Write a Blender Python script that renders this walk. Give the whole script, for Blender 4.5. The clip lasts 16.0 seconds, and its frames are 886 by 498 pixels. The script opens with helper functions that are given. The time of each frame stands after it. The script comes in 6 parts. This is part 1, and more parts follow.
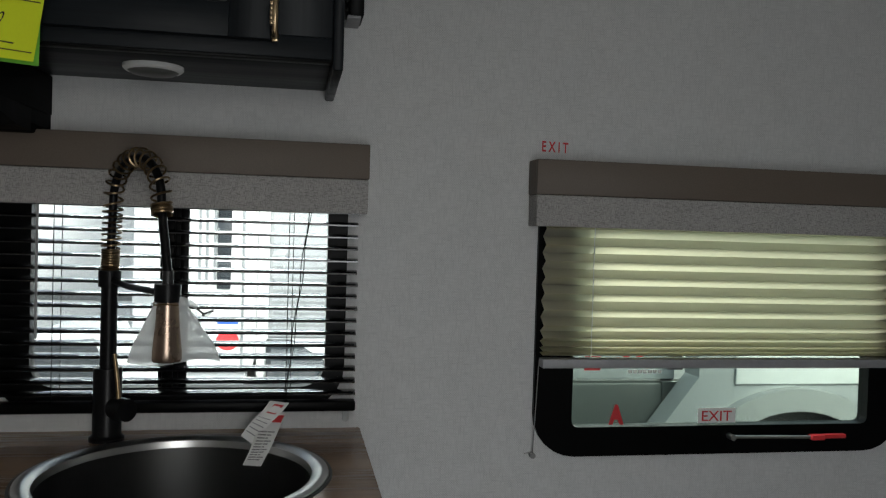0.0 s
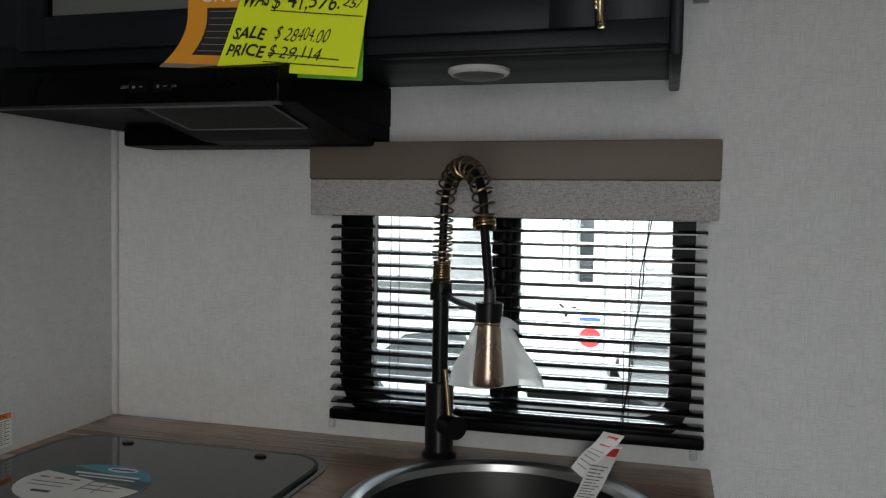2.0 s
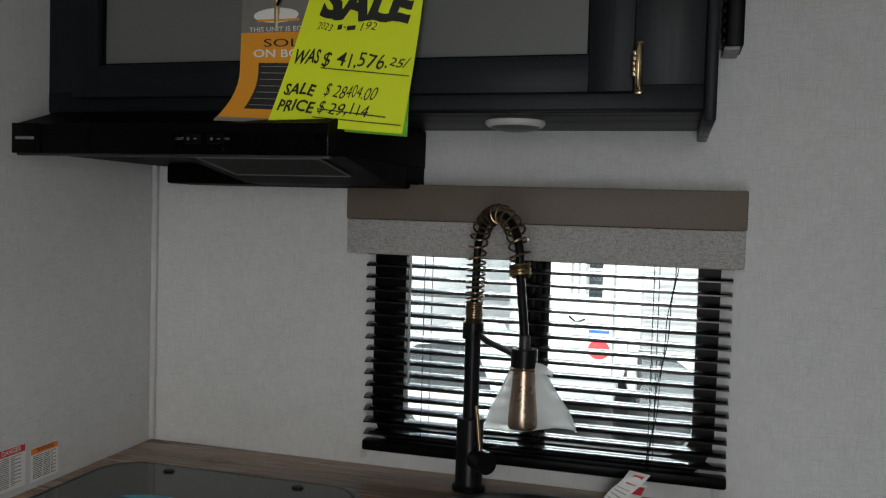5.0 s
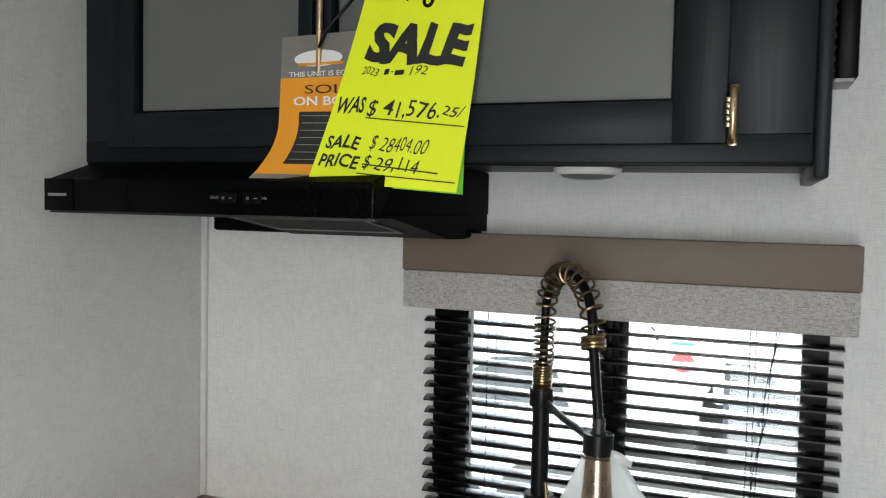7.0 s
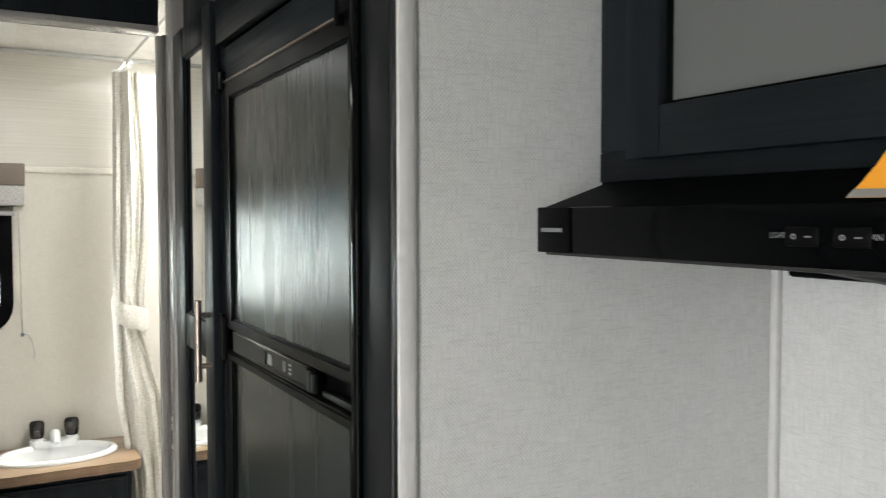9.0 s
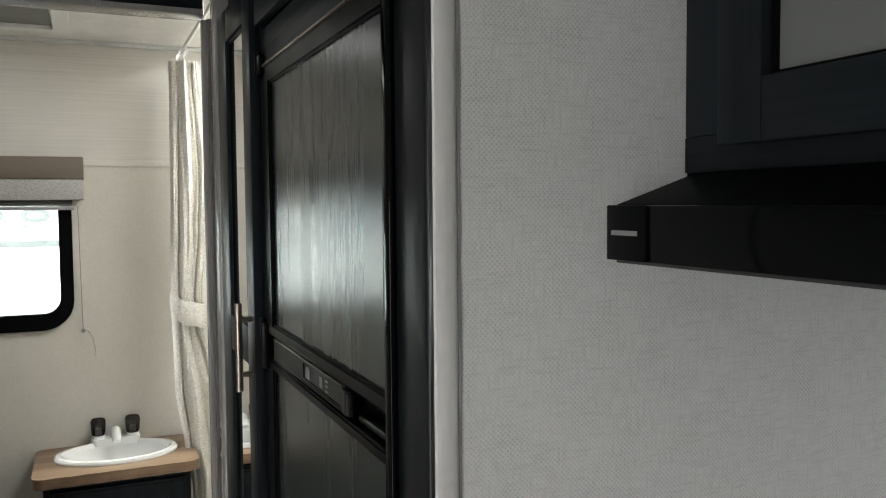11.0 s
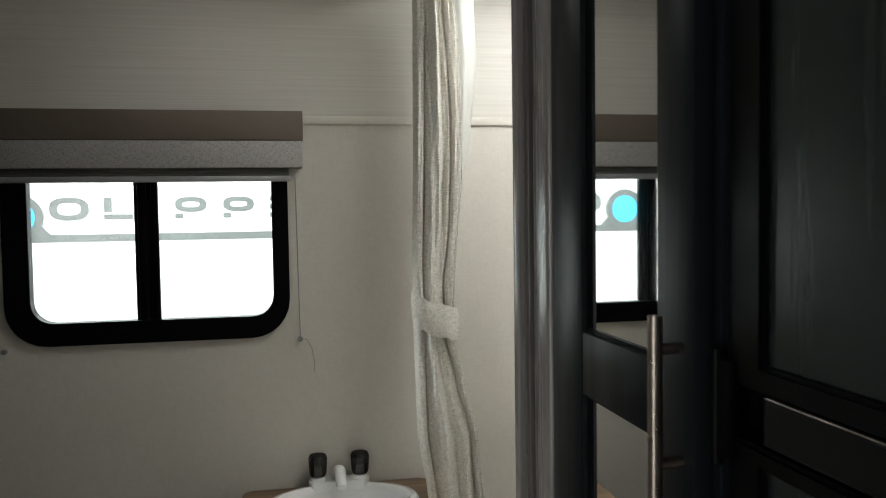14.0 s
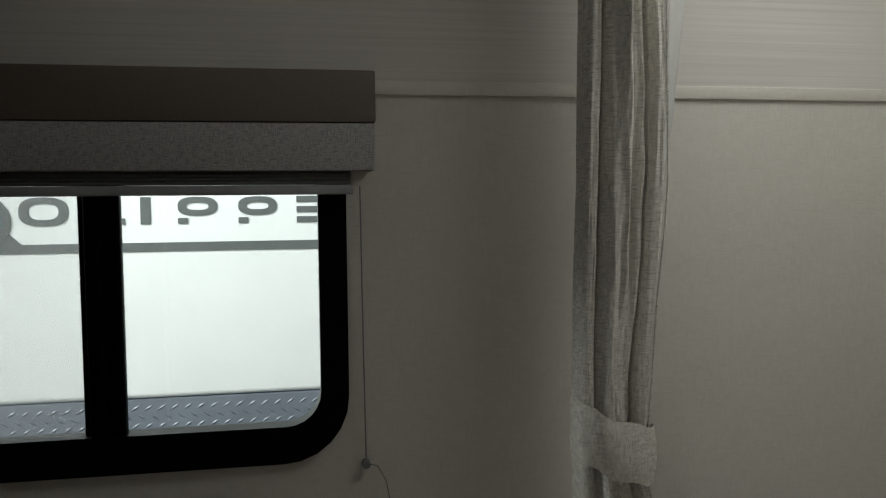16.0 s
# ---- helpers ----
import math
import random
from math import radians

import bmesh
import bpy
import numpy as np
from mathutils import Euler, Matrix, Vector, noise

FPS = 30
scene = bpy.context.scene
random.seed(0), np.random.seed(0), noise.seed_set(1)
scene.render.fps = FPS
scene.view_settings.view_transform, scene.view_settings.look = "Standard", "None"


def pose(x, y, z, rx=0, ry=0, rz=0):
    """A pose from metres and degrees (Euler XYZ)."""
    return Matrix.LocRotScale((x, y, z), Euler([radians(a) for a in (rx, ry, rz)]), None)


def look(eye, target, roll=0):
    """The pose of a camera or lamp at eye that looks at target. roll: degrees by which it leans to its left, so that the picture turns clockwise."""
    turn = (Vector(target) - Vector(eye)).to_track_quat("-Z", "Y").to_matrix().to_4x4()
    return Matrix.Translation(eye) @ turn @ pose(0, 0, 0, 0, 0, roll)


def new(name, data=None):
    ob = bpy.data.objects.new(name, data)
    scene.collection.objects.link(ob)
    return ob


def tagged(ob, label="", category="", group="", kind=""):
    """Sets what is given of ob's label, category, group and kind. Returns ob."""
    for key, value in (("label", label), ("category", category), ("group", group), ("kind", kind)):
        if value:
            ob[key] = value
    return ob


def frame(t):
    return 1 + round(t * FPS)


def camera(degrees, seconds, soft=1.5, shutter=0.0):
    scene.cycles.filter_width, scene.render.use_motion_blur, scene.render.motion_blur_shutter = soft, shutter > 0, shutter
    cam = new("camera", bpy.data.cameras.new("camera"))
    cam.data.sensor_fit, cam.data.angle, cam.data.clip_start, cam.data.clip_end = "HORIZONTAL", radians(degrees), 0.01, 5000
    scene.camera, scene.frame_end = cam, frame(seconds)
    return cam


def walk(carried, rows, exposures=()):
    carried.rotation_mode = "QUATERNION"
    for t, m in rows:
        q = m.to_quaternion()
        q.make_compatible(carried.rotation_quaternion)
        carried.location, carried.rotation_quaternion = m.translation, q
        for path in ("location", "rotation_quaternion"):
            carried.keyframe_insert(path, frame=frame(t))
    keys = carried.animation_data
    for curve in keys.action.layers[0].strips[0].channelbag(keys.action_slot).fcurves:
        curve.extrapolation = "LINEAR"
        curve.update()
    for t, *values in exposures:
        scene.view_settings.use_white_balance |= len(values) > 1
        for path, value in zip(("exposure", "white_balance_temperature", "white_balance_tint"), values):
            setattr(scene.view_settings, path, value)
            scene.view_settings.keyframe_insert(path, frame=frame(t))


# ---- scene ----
cam = camera(56.9, 16.0, soft=1.1, shutter=0.25)
METRES, EYE, TILT, LEAN, TURN = 3.0, 1.3, 0.0, 0.0, -9.1
PATH = [
    (0, (0.141, 0.238, 1.279), (0.499, 2.205, 1.233), 1.7),
    (0.5, (0.146, 0.303, 1.341), (0.438, 2.281, 1.291), 1.8),
    (1, (0.164, 0.379, 1.359), (0.123, 2.377, 1.288), 1.8),
    (1.5, (0.194, 0.396, 1.356), (-0.116, 2.368, 1.246), 1.8),
    (2, (0.193, 0.399, 1.31), (-0.334, 2.326, 1.222), 0.9),
    (2.5, (0.178, 0.364, 1.284), (-0.385, 2.281, 1.197), 1.3),
    (3, (0.181, 0.335, 1.273), (-0.373, 2.255, 1.184), 1.5),
    (3.5, (0.18, 0.329, 1.257), (-0.363, 2.252, 1.168), 1.5),
    (4, (0.178, 0.329, 1.253), (-0.362, 2.253, 1.161), 1.5),
    (4.5, (0.173, 0.333, 1.293), (-0.369, 2.256, 1.204), 1.6),
    (4.7, (0.164, 0.336, 1.332), (-0.372, 2.261, 1.245), 1.7),
    (7, (0.137, 0.481, 1.472), (-0.581, 2.344, 1.366), 1.2),
    (7.5, (0.052, 0.634, 1.48), (-0.856, 2.413, 1.374), 0.9),
    (8, (-0.005, 0.753, 1.483), (-1.201, 2.353, 1.377), 0.8),
    (8.5, (-0.048, 0.845, 1.497), (-1.588, 2.117, 1.387), 0.1),
    (9, (-0.133, 0.879, 1.491), (-1.88, 1.85, 1.41), -0.1),
    (9.5, (-0.204, 0.906, 1.506), (-2.003, 1.774, 1.408), -0.4),
    (12, (-0.29, 0.984, 1.485), (-2.171, 1.657, 1.387), -0.3),
    (12.5, (-0.429, 0.94, 1.459), (-2.36, 1.452, 1.357), -1.0),
    (13, (-0.597, 0.891, 1.443), (-2.554, 1.292, 1.35), -0.8),
    (13.5, (-0.798, 0.906, 1.437), (-2.759, 1.29, 1.34), -0.8),
    (14, (-0.998, 0.911, 1.429), (-2.955, 1.312, 1.33), -0.8),
    (14.5, (-1.229, 0.849, 1.454), (-3.187, 1.239, 1.329), -0.6),
    (15, (-1.448, 0.817, 1.46), (-3.405, 1.203, 1.315), -0.5),
    (15.5, (-1.654, 0.835, 1.478), (-3.612, 1.219, 1.337), -0.5),
    (16, (-1.802, 0.871, 1.49), (-3.765, 1.233, 1.362), -0.5),
]

EXPOSURES = [(0.0, 1.4), (1.5, 2.08), (2.3, 1.75), (3.5, 1.67), (4.5, 1.7), (7.0, 2.95), (8.5, 3.42), (9.0, 3.42), (9.5, 3.27), (12.0, 2.68), (12.5, 2.66), (13.0, 2.6), (14.0, 1.85), (14.5, 1.28), (15.0, 0.9), (16.0, 0.32)]
walk(cam, [(t, look(eye, target, roll)) for t, eye, target, roll in PATH], EXPOSURES)

# ---- world, sun and lights ----
TOP_Z = 1.985
world = bpy.data.worlds.new("sky")
scene.world = world
world.use_nodes = True
wn = world.node_tree
sky = wn.nodes.new("ShaderNodeTexSky")
sky.sky_type = "NISHITA"
sky.sun_disc = False
sky.sun_elevation = radians(40)
sky.sun_rotation = radians(146)
sky.air_density, sky.dust_density = 1.0, 4.0
wn.nodes["Background"].inputs["Strength"].default_value = 0.15
pale = wn.nodes.new("ShaderNodeHueSaturation")
pale.inputs["Saturation"].default_value = 0.45
wn.links.new(sky.outputs[0], pale.inputs["Color"])
wn.links.new(pale.outputs[0], wn.nodes["Background"].inputs["Color"])


def lamp(name, kind, m, energy, color=(1, 1, 1), **more):
    data = bpy.data.lights.new(name, kind)
    data.energy, data.color = energy, color
    if "angle" in more:
        data.angle = more["angle"]
    if "size" in more:
        data.shape, data.size, data.size_y = "RECTANGLE", more["size"][0], more["size"][1]
    ob = new(name, data)
    ob.matrix_world = m
    return ob


# overcast daylight: a wide, weak sun high over the lot
lamp("sun", "SUN", look((6, -9, 9), (0, 0, 0)), 2.4, (1.0, 0.985, 0.96), angle=radians(15))
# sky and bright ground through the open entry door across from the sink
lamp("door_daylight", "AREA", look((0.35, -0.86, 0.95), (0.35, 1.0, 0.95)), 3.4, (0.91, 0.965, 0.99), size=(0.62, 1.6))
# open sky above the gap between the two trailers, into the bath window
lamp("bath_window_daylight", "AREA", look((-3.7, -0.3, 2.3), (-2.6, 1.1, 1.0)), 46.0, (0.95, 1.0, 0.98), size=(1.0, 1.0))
# open sky above the sink window
lamp("sink_window_daylight", "AREA", look((-0.06, 2.5, 2.25), (-0.06, 1.5, 0.9)), 16.0, (0.95, 1.0, 0.98), size=(1.0, 0.6))
# sky through the shower's roof light and the bath vent
lamp("skylight_daylight", "AREA", look((-2.42, 1.53, TOP_Z + 0.045), (-2.42, 1.50, 0)), 1.6, (0.97, 1.0, 0.98), size=(0.50, 0.28))
lamp("vent_daylight", "AREA", look((-2.50, 0.753, TOP_Z - 0.012), (-2.50, 0.753, 0)), 0.10, (1.0, 1.0, 0.97), size=(0.28, 0.28))


# ---- materials ----
def mat(name, color, rough=0.5, metal=0.0, scale=(8, 8, 8), amount=0.12, fine=(90, 90, 90), fine_amount=0.08, bump=0.05, bump_dist=0.001, coat=0.0, spec=0.5, rough_var=0.1):
    """A surface with variation at two scales: broad stains and fine grain, both as colour and relief."""
    m = bpy.data.materials.new(name)
    m.use_nodes = True
    t = m.node_tree
    N, L = t.nodes, t.links
    b = N["Principled BSDF"]
    tc = N.new("ShaderNodeTexCoord")

    def tex(vec, detail):
        mp = N.new("ShaderNodeMapping")
        mp.inputs["Scale"].default_value = vec
        n = N.new("ShaderNodeTexNoise")
        n.inputs["Scale"].default_value = 1.0
        n.inputs["Detail"].default_value = detail
        n.inputs["Roughness"].default_value = 0.6
        L.new(tc.outputs["Object"], mp.inputs[0])
        L.new(mp.outputs[0], n.inputs["Vector"])
        return n

    big, small = tex(scale, 4), tex(fine, 3)

    def scaled(node, amt):
        r = N.new("ShaderNodeMapRange")
        r.inputs["From Min"].default_value, r.inputs["From Max"].default_value = 0.25, 0.75
        r.inputs["To Min"].default_value, r.inputs["To Max"].default_value = 1 - amt, 1 + amt
        L.new(node.outputs["Fac"], r.inputs["Value"])
        return r

    mul = N.new("ShaderNodeMath")
    mul.operation = "MULTIPLY"
    L.new(scaled(big, amount).outputs[0], mul.inputs[0])
    L.new(scaled(small, fine_amount).outputs[0], mul.inputs[1])
    vm = N.new("ShaderNodeVectorMath")
    vm.operation = "SCALE"
    vm.inputs[0].default_value = color
    L.new(mul.outputs[0], vm.inputs["Scale"])
    L.new(vm.outputs[0], b.inputs["Base Color"])
    rr = N.new("ShaderNodeMapRange")
    rr.inputs["To Min"].default_value, rr.inputs["To Max"].default_value = max(0.02, rough - rough_var), min(1, rough + rough_var)
    L.new(big.outputs["Fac"], rr.inputs["Value"])
    L.new(rr.outputs[0], b.inputs["Roughness"])
    b.inputs["Metallic"].default_value = metal
    b.inputs["Specular IOR Level"].default_value = spec
    b.inputs["Coat Weight"].default_value = coat
    if bump:
        bp = N.new("ShaderNodeBump")
        bp.inputs["Strength"].default_value = bump
        bp.inputs["Distance"].default_value = bump_dist
        L.new(small.outputs["Fac"], bp.inputs["Height"])
        L.new(bp.outputs[0], b.inputs["Normal"])
    return m


def weave(name, color, thread, amount, across=(14, 14, 520), along=(520, 520, 14), rough=0.75, bump=0.15, stain=0.05, lift=0.0, cut=(0.35, 0.68), dot=0.0, dots=0.5):
    """Linen: short threads both ways in two colours, with a woven relief and faint broad stains."""
    m = bpy.data.materials.new(name)
    m.use_nodes = True
    t = m.node_tree
    N, L = t.nodes, t.links
    b = N["Principled BSDF"]
    tc = N.new("ShaderNodeTexCoord")
    facs = []
    for vec, detail in ((across, 2.0), (along, 2.0), ((2.2, 2.2, 1.6), 3.0)):
        mp = N.new("ShaderNodeMapping")
        mp.inputs["Scale"].default_value = vec
        n = N.new("ShaderNodeTexNoise")
        n.inputs["Scale"].default_value = 1.0
        n.inputs["Detail"].default_value = detail
        L.new(tc.outputs["Object"], mp.inputs[0])
        L.new(mp.outputs[0], n.inputs["Vector"])
        facs.append(n)
    mx = N.new("ShaderNodeMath")
    mx.operation = "MAXIMUM"
    L.new(facs[0].outputs["Fac"], mx.inputs[0])
    L.new(facs[1].outputs["Fac"], mx.inputs[1])
    r = N.new("ShaderNodeMapRange")
    r.inputs["From Min"].default_value, r.inputs["From Max"].default_value = cut
    r.inputs["To Max"].default_value = amount
    L.new(mx.outputs[0], r.inputs["Value"])
    shade_fac, height = r.outputs[0], mx.outputs[0]

    def calc(op, a, b=None, c=None):
        n = N.new("ShaderNodeMath")
        n.operation = op
        for i, x in enumerate((a, b, c)):
            if x is None:
                continue
            if isinstance(x, (int, float)):
                n.inputs[i].default_value = x
            else:
                L.new(x, n.inputs[i])
        return n.outputs[0]

    if dot:
        # staggered pinholes between the threads, spaced dot metres, fading in and out in patches
        sep = N.new("ShaderNodeSeparateXYZ")
        L.new(tc.outputs["Object"], sep.inputs[0])
        ph = math.pi / dot
        jit = calc("MULTIPLY_ADD", facs[0].outputs["Fac"], 1.6, 0.0)
        u = calc("SINE", calc("MULTIPLY_ADD", calc("ADD", sep.outputs[0], sep.outputs[1]), ph, jit))
        v = calc("SINE", calc("MULTIPLY_ADD", sep.outputs[2], ph, calc("MULTIPLY", facs[1].outputs["Fac"], 1.6)))
        pin = calc("SMOOTH_MAX", calc("MULTIPLY", u, v), 0.0, 0.25)
        mp = N.new("ShaderNodeMapping")
        mp.inputs["Scale"].default_value = (28, 28, 28)
        patch = N.new("ShaderNodeTexNoise")
        patch.inputs["Scale"].default_value = 1.0
        patch.inputs["Detail"].default_value = 3.0
        L.new(tc.outputs["Object"], mp.inputs[0])
        L.new(mp.outputs[0], patch.inputs["Vector"])
        weight = calc("MULTIPLY", calc("SUBTRACT", patch.outputs["Fac"], 0.12), 1.5 * dots)
        pin = calc("MULTIPLY", pin, weight)
        shade_fac = calc("MINIMUM", calc("ADD", shade_fac, pin), 1.0)
        height = calc("SUBTRACT", height, pin)
    mix = N.new("ShaderNodeMix")
    mix.data_type = "RGBA"
    mix.inputs["A"].default_value = (*color, 1)
    mix.inputs["B"].default_value = (*thread, 1)
    L.new(shade_fac, mix.inputs["Factor"])
    s = N.new("ShaderNodeMapRange")
    s.inputs["To Min"].default_value, s.inputs["To Max"].default_value = 1 - stain, 1 + stain
    L.new(facs[2].outputs["Fac"], s.inputs["Value"])
    vm = N.new("ShaderNodeVectorMath")
    vm.operation = "SCALE"
    L.new(mix.outputs["Result"], vm.inputs[0])
    L.new(s.outputs[0], vm.inputs["Scale"])
    L.new(vm.outputs[0], b.inputs["Base Color"])
    b.inputs["Roughness"].default_value = rough
    bp = N.new("ShaderNodeBump")
    bp.inputs["Strength"].default_value = bump
    bp.inputs["Distance"].default_value = 0.0008
    L.new(height, bp.inputs["Height"])
    L.new(bp.outputs[0], b.inputs["Normal"])
    if lift:
        tr = N.new("ShaderNodeBsdfTranslucent")
        L.new(vm.outputs[0], tr.inputs["Color"])
        ms = N.new("ShaderNodeMixShader")
        ms.inputs[0].default_value = lift
        L.new(b.outputs[0], ms.inputs[1])
        L.new(tr.outputs[0], ms.inputs[2])
        L.new(ms.outputs[0], N["Material Output"].inputs["Surface"])
    return m


def wood(name, color, dark, rough=0.4, along="x", scale=1.0, coat=0.0, bump=0.1, contrast=1.0, spec=0.5, sheen_range=0.08):
    """Laminate with long grain along one axis: bands, fibres and pores."""
    m = bpy.data.materials.new(name)
    m.use_nodes = True
    t = m.node_tree
    N, L = t.nodes, t.links
    b = N["Principled BSDF"]
    tc = N.new("ShaderNodeTexCoord")

    def vec(a, c):
        v = [a * scale] * 3
        v["xyz".index(along)] = c * scale
        return v

    out = []
    for a, c, detail in ((16, 0.9, 5.0), (230, 5.0, 3.0)):
        mp = N.new("ShaderNodeMapping")
        mp.inputs["Scale"].default_value = vec(a, c)
        n = N.new("ShaderNodeTexNoise")
        n.inputs["Scale"].default_value = 1.0
        n.inputs["Detail"].default_value = detail
        n.inputs["Distortion"].default_value = 0.6
        L.new(tc.outputs["Object"], mp.inputs[0])
        L.new(mp.outputs[0], n.inputs["Vector"])
        out.append(n)
    add = N.new("ShaderNodeMath")
    add.operation = "MULTIPLY_ADD"
    add.inputs[1].default_value = 0.55
    L.new(out[1].outputs["Fac"], add.inputs[0])
    L.new(out[0].outputs["Fac"], add.inputs[2])
    r = N.new("ShaderNodeMapRange")
    r.inputs["From Min"].default_value = 0.77 - 0.24 / contrast
    r.inputs["From Max"].default_value = 0.77 + 0.24 / contrast
    L.new(add.outputs[0], r.inputs["Value"])
    mix = N.new("ShaderNodeMix")
    mix.data_type = "RGBA"
    mix.inputs["A"].default_value = (*dark, 1)
    mix.inputs["B"].default_value = (*color, 1)
    L.new(r.outputs[0], mix.inputs["Factor"])
    L.new(mix.outputs["Result"], b.inputs["Base Color"])
    rr = N.new("ShaderNodeMapRange")
    rr.inputs["To Min"].default_value, rr.inputs["To Max"].default_value = rough + sheen_range, rough - sheen_range
    L.new(r.outputs[0], rr.inputs["Value"])
    L.new(rr.outputs[0], b.inputs["Roughness"])
    b.inputs["Coat Weight"].default_value = coat
    b.inputs["Specular IOR Level"].default_value = spec
    bp = N.new("ShaderNodeBump")
    bp.inputs["Strength"].default_value = bump
    bp.inputs["Distance"].default_value = 0.0006
    L.new(add.outputs[0], bp.inputs["Height"])
    L.new(bp.outputs[0], b.inputs["Normal"])
    return m


def glass(name, tint, gloss=0.06, rough=0.0):
    """A thin pane: clear view with a faint mirror."""
    m = bpy.data.materials.new(name)
    m.use_nodes = True
    N, L = m.node_tree.nodes, m.node_tree.links
    N.remove(N["Principled BSDF"])
    a, g, ms = N.new("ShaderNodeBsdfTransparent"), N.new("ShaderNodeBsdfGlossy"), N.new("ShaderNodeMixShader")
    a.inputs[0].default_value = (*tint, 1)
    g.inputs["Roughness"].default_value = rough
    ms.inputs[0].default_value = gloss
    L.new(a.outputs[0], ms.inputs[1])
    L.new(g.outputs[0], ms.inputs[2])
    L.new(ms.outputs[0], N["Material Output"].inputs["Surface"])
    return m


def film(name, color, clear, rough=0.3, through_light=0.5, glow_color=None):
    """Thin film or mesh: partly see-through, the rest scatters light both ways."""
    m = bpy.data.materials.new(name)
    m.use_nodes = True
    N, L = m.node_tree.nodes, m.node_tree.links
    b = N["Principled BSDF"]
    b.inputs["Base Color"].default_value = (*color, 1)
    b.inputs["Roughness"].default_value = rough
    tr, m1, tp, m2 = N.new("ShaderNodeBsdfTranslucent"), N.new("ShaderNodeMixShader"), N.new("ShaderNodeBsdfTransparent"), N.new("ShaderNodeMixShader")
    tr.inputs[0].default_value = (*(glow_color or color), 1)
    m1.inputs[0].default_value = through_light
    L.new(b.outputs[0], m1.inputs[1])
    L.new(tr.outputs[0], m1.inputs[2])
    m2.inputs[0].default_value = clear
    L.new(m1.outputs[0], m2.inputs[1])
    L.new(tp.outputs[0], m2.inputs[2])
    L.new(m2.outputs[0], N["Material Output"].inputs["Surface"])
    return m


M = {}
M["paper"] = weave("linen_wallpaper", (0.665, 0.668, 0.664), (0.40, 0.405, 0.41), 0.40, (55, 55, 430), (430, 430, 55), 0.6, 0.25, cut=(0.42, 0.76), dot=0.0023, dots=0.85)
M["bathpaper"] = weave("bath_wallpaper", (0.685, 0.652, 0.592), (0.50, 0.46, 0.40), 0.4, (70, 70, 640), (640, 640, 80), 0.6, 0.1, cut=(0.42, 0.72), dot=0.0019, dots=0.45)
M["streak"] = weave("streaked_wallpaper", (0.68, 0.65, 0.60), (0.53, 0.50, 0.45), 0.62, (1.6, 1.6, 170), (2.4, 2.4, 420), 0.6, 0.05, cut=(0.42, 0.75))
M["ceiling"] = mat("ceiling_vinyl", (0.78, 0.77, 0.74), 0.6)
M["cab"] = wood("charcoal_laminate", (0.0130, 0.0162, 0.0194), (0.0054, 0.0068, 0.0082), 0.42, "x", 1.0, bump=0.07, spec=0.12, contrast=1.1)
M["cabv"] = wood("charcoal_laminate_upright", (0.0130, 0.0162, 0.0194), (0.0054, 0.0068, 0.0082), 0.38, "z", 1.0, bump=0.07, spec=0.12, contrast=1.1)
M["fridge"] = wood("black_fridge_panel", (0.0140, 0.0205, 0.0202), (0.0080, 0.0120, 0.0120), 0.268, "z", 1.6, bump=0.012, spec=0.6, contrast=1.3, sheen_range=0.018)
M["post"] = wood("charcoal_post_laminate", (0.0075, 0.0090, 0.0102), (0.0052, 0.0062, 0.0072), 0.36, "z", 1.0, bump=0.012, spec=0.25, contrast=0.8, sheen_range=0.02)
M["counter"] = wood("brown_laminate", (0.40, 0.272, 0.182), (0.17, 0.108, 0.071), 0.25, "x", 0.9, bump=0.06, contrast=1.5)
M["oak"] = wood("oak_laminate", (0.235, 0.152, 0.092), (0.125, 0.078, 0.046), 0.42, "y", 1.0, bump=0.06, contrast=1.3)
M["oakx"] = wood("oak_edge_laminate", (0.42, 0.28, 0.165), (0.22, 0.13, 0.072), 0.42, "x", 1.0, bump=0.06, contrast=1.5)
M["greywood"] = wood("grey_wood_laminate", (0.37, 0.365, 0.35), (0.20, 0.196, 0.188), 0.45, "z", 1.0, bump=0.2, contrast=1.4)
M["frost"] = mat("frosted_glass", (0.125, 0.131, 0.125), 0.35, 0, (3, 3, 3), 0.05, (300, 300, 300), 0.02, 0.02)
M["gloss"] = mat("black_gloss_enamel", (0.0016, 0.0018, 0.002), 0.07, 0, (6, 6, 6), 0.2, (200, 200, 200), 0.1, 0.005, rough_var=0.03, spec=0.07)
M["hoodpaint"] = mat("satin_black_hood_paint", (0.0018, 0.002, 0.0022), 0.5, 0, (12, 12, 12), 0.15, (260, 260, 260), 0.1, 0.04, spec=0.03)
M["black"] = mat("black_plastic", (0.0022, 0.0024, 0.0025), 0.36, 0, (12, 12, 12), 0.15, (260, 260, 260), 0.1, 0.06, spec=0.08)
M["satin"] = mat("satin_black_plastic", (0.0045, 0.005, 0.005), 0.40, 0, (12, 12, 12), 0.15, (260, 260, 260), 0.1, 0.03, spec=0.25)
M["statusgrey"] = mat("status_window_grey", (0.10, 0.105, 0.10), 0.4)
M["slat"] = mat("black_vinyl_slat", (0.005, 0.005, 0.006), 0.24, 0, (5, 30, 30), 0.2, (150, 150, 150), 0.05, 0.02, rough_var=0.04, spec=1.0, coat=1.0)
M["matte"] = mat("matte_black_metal", (0.006, 0.006, 0.0065), 0.34, 0.0, (20, 20, 20), 0.15, (240, 240, 240), 0.1, 0.05, spec=0.16)
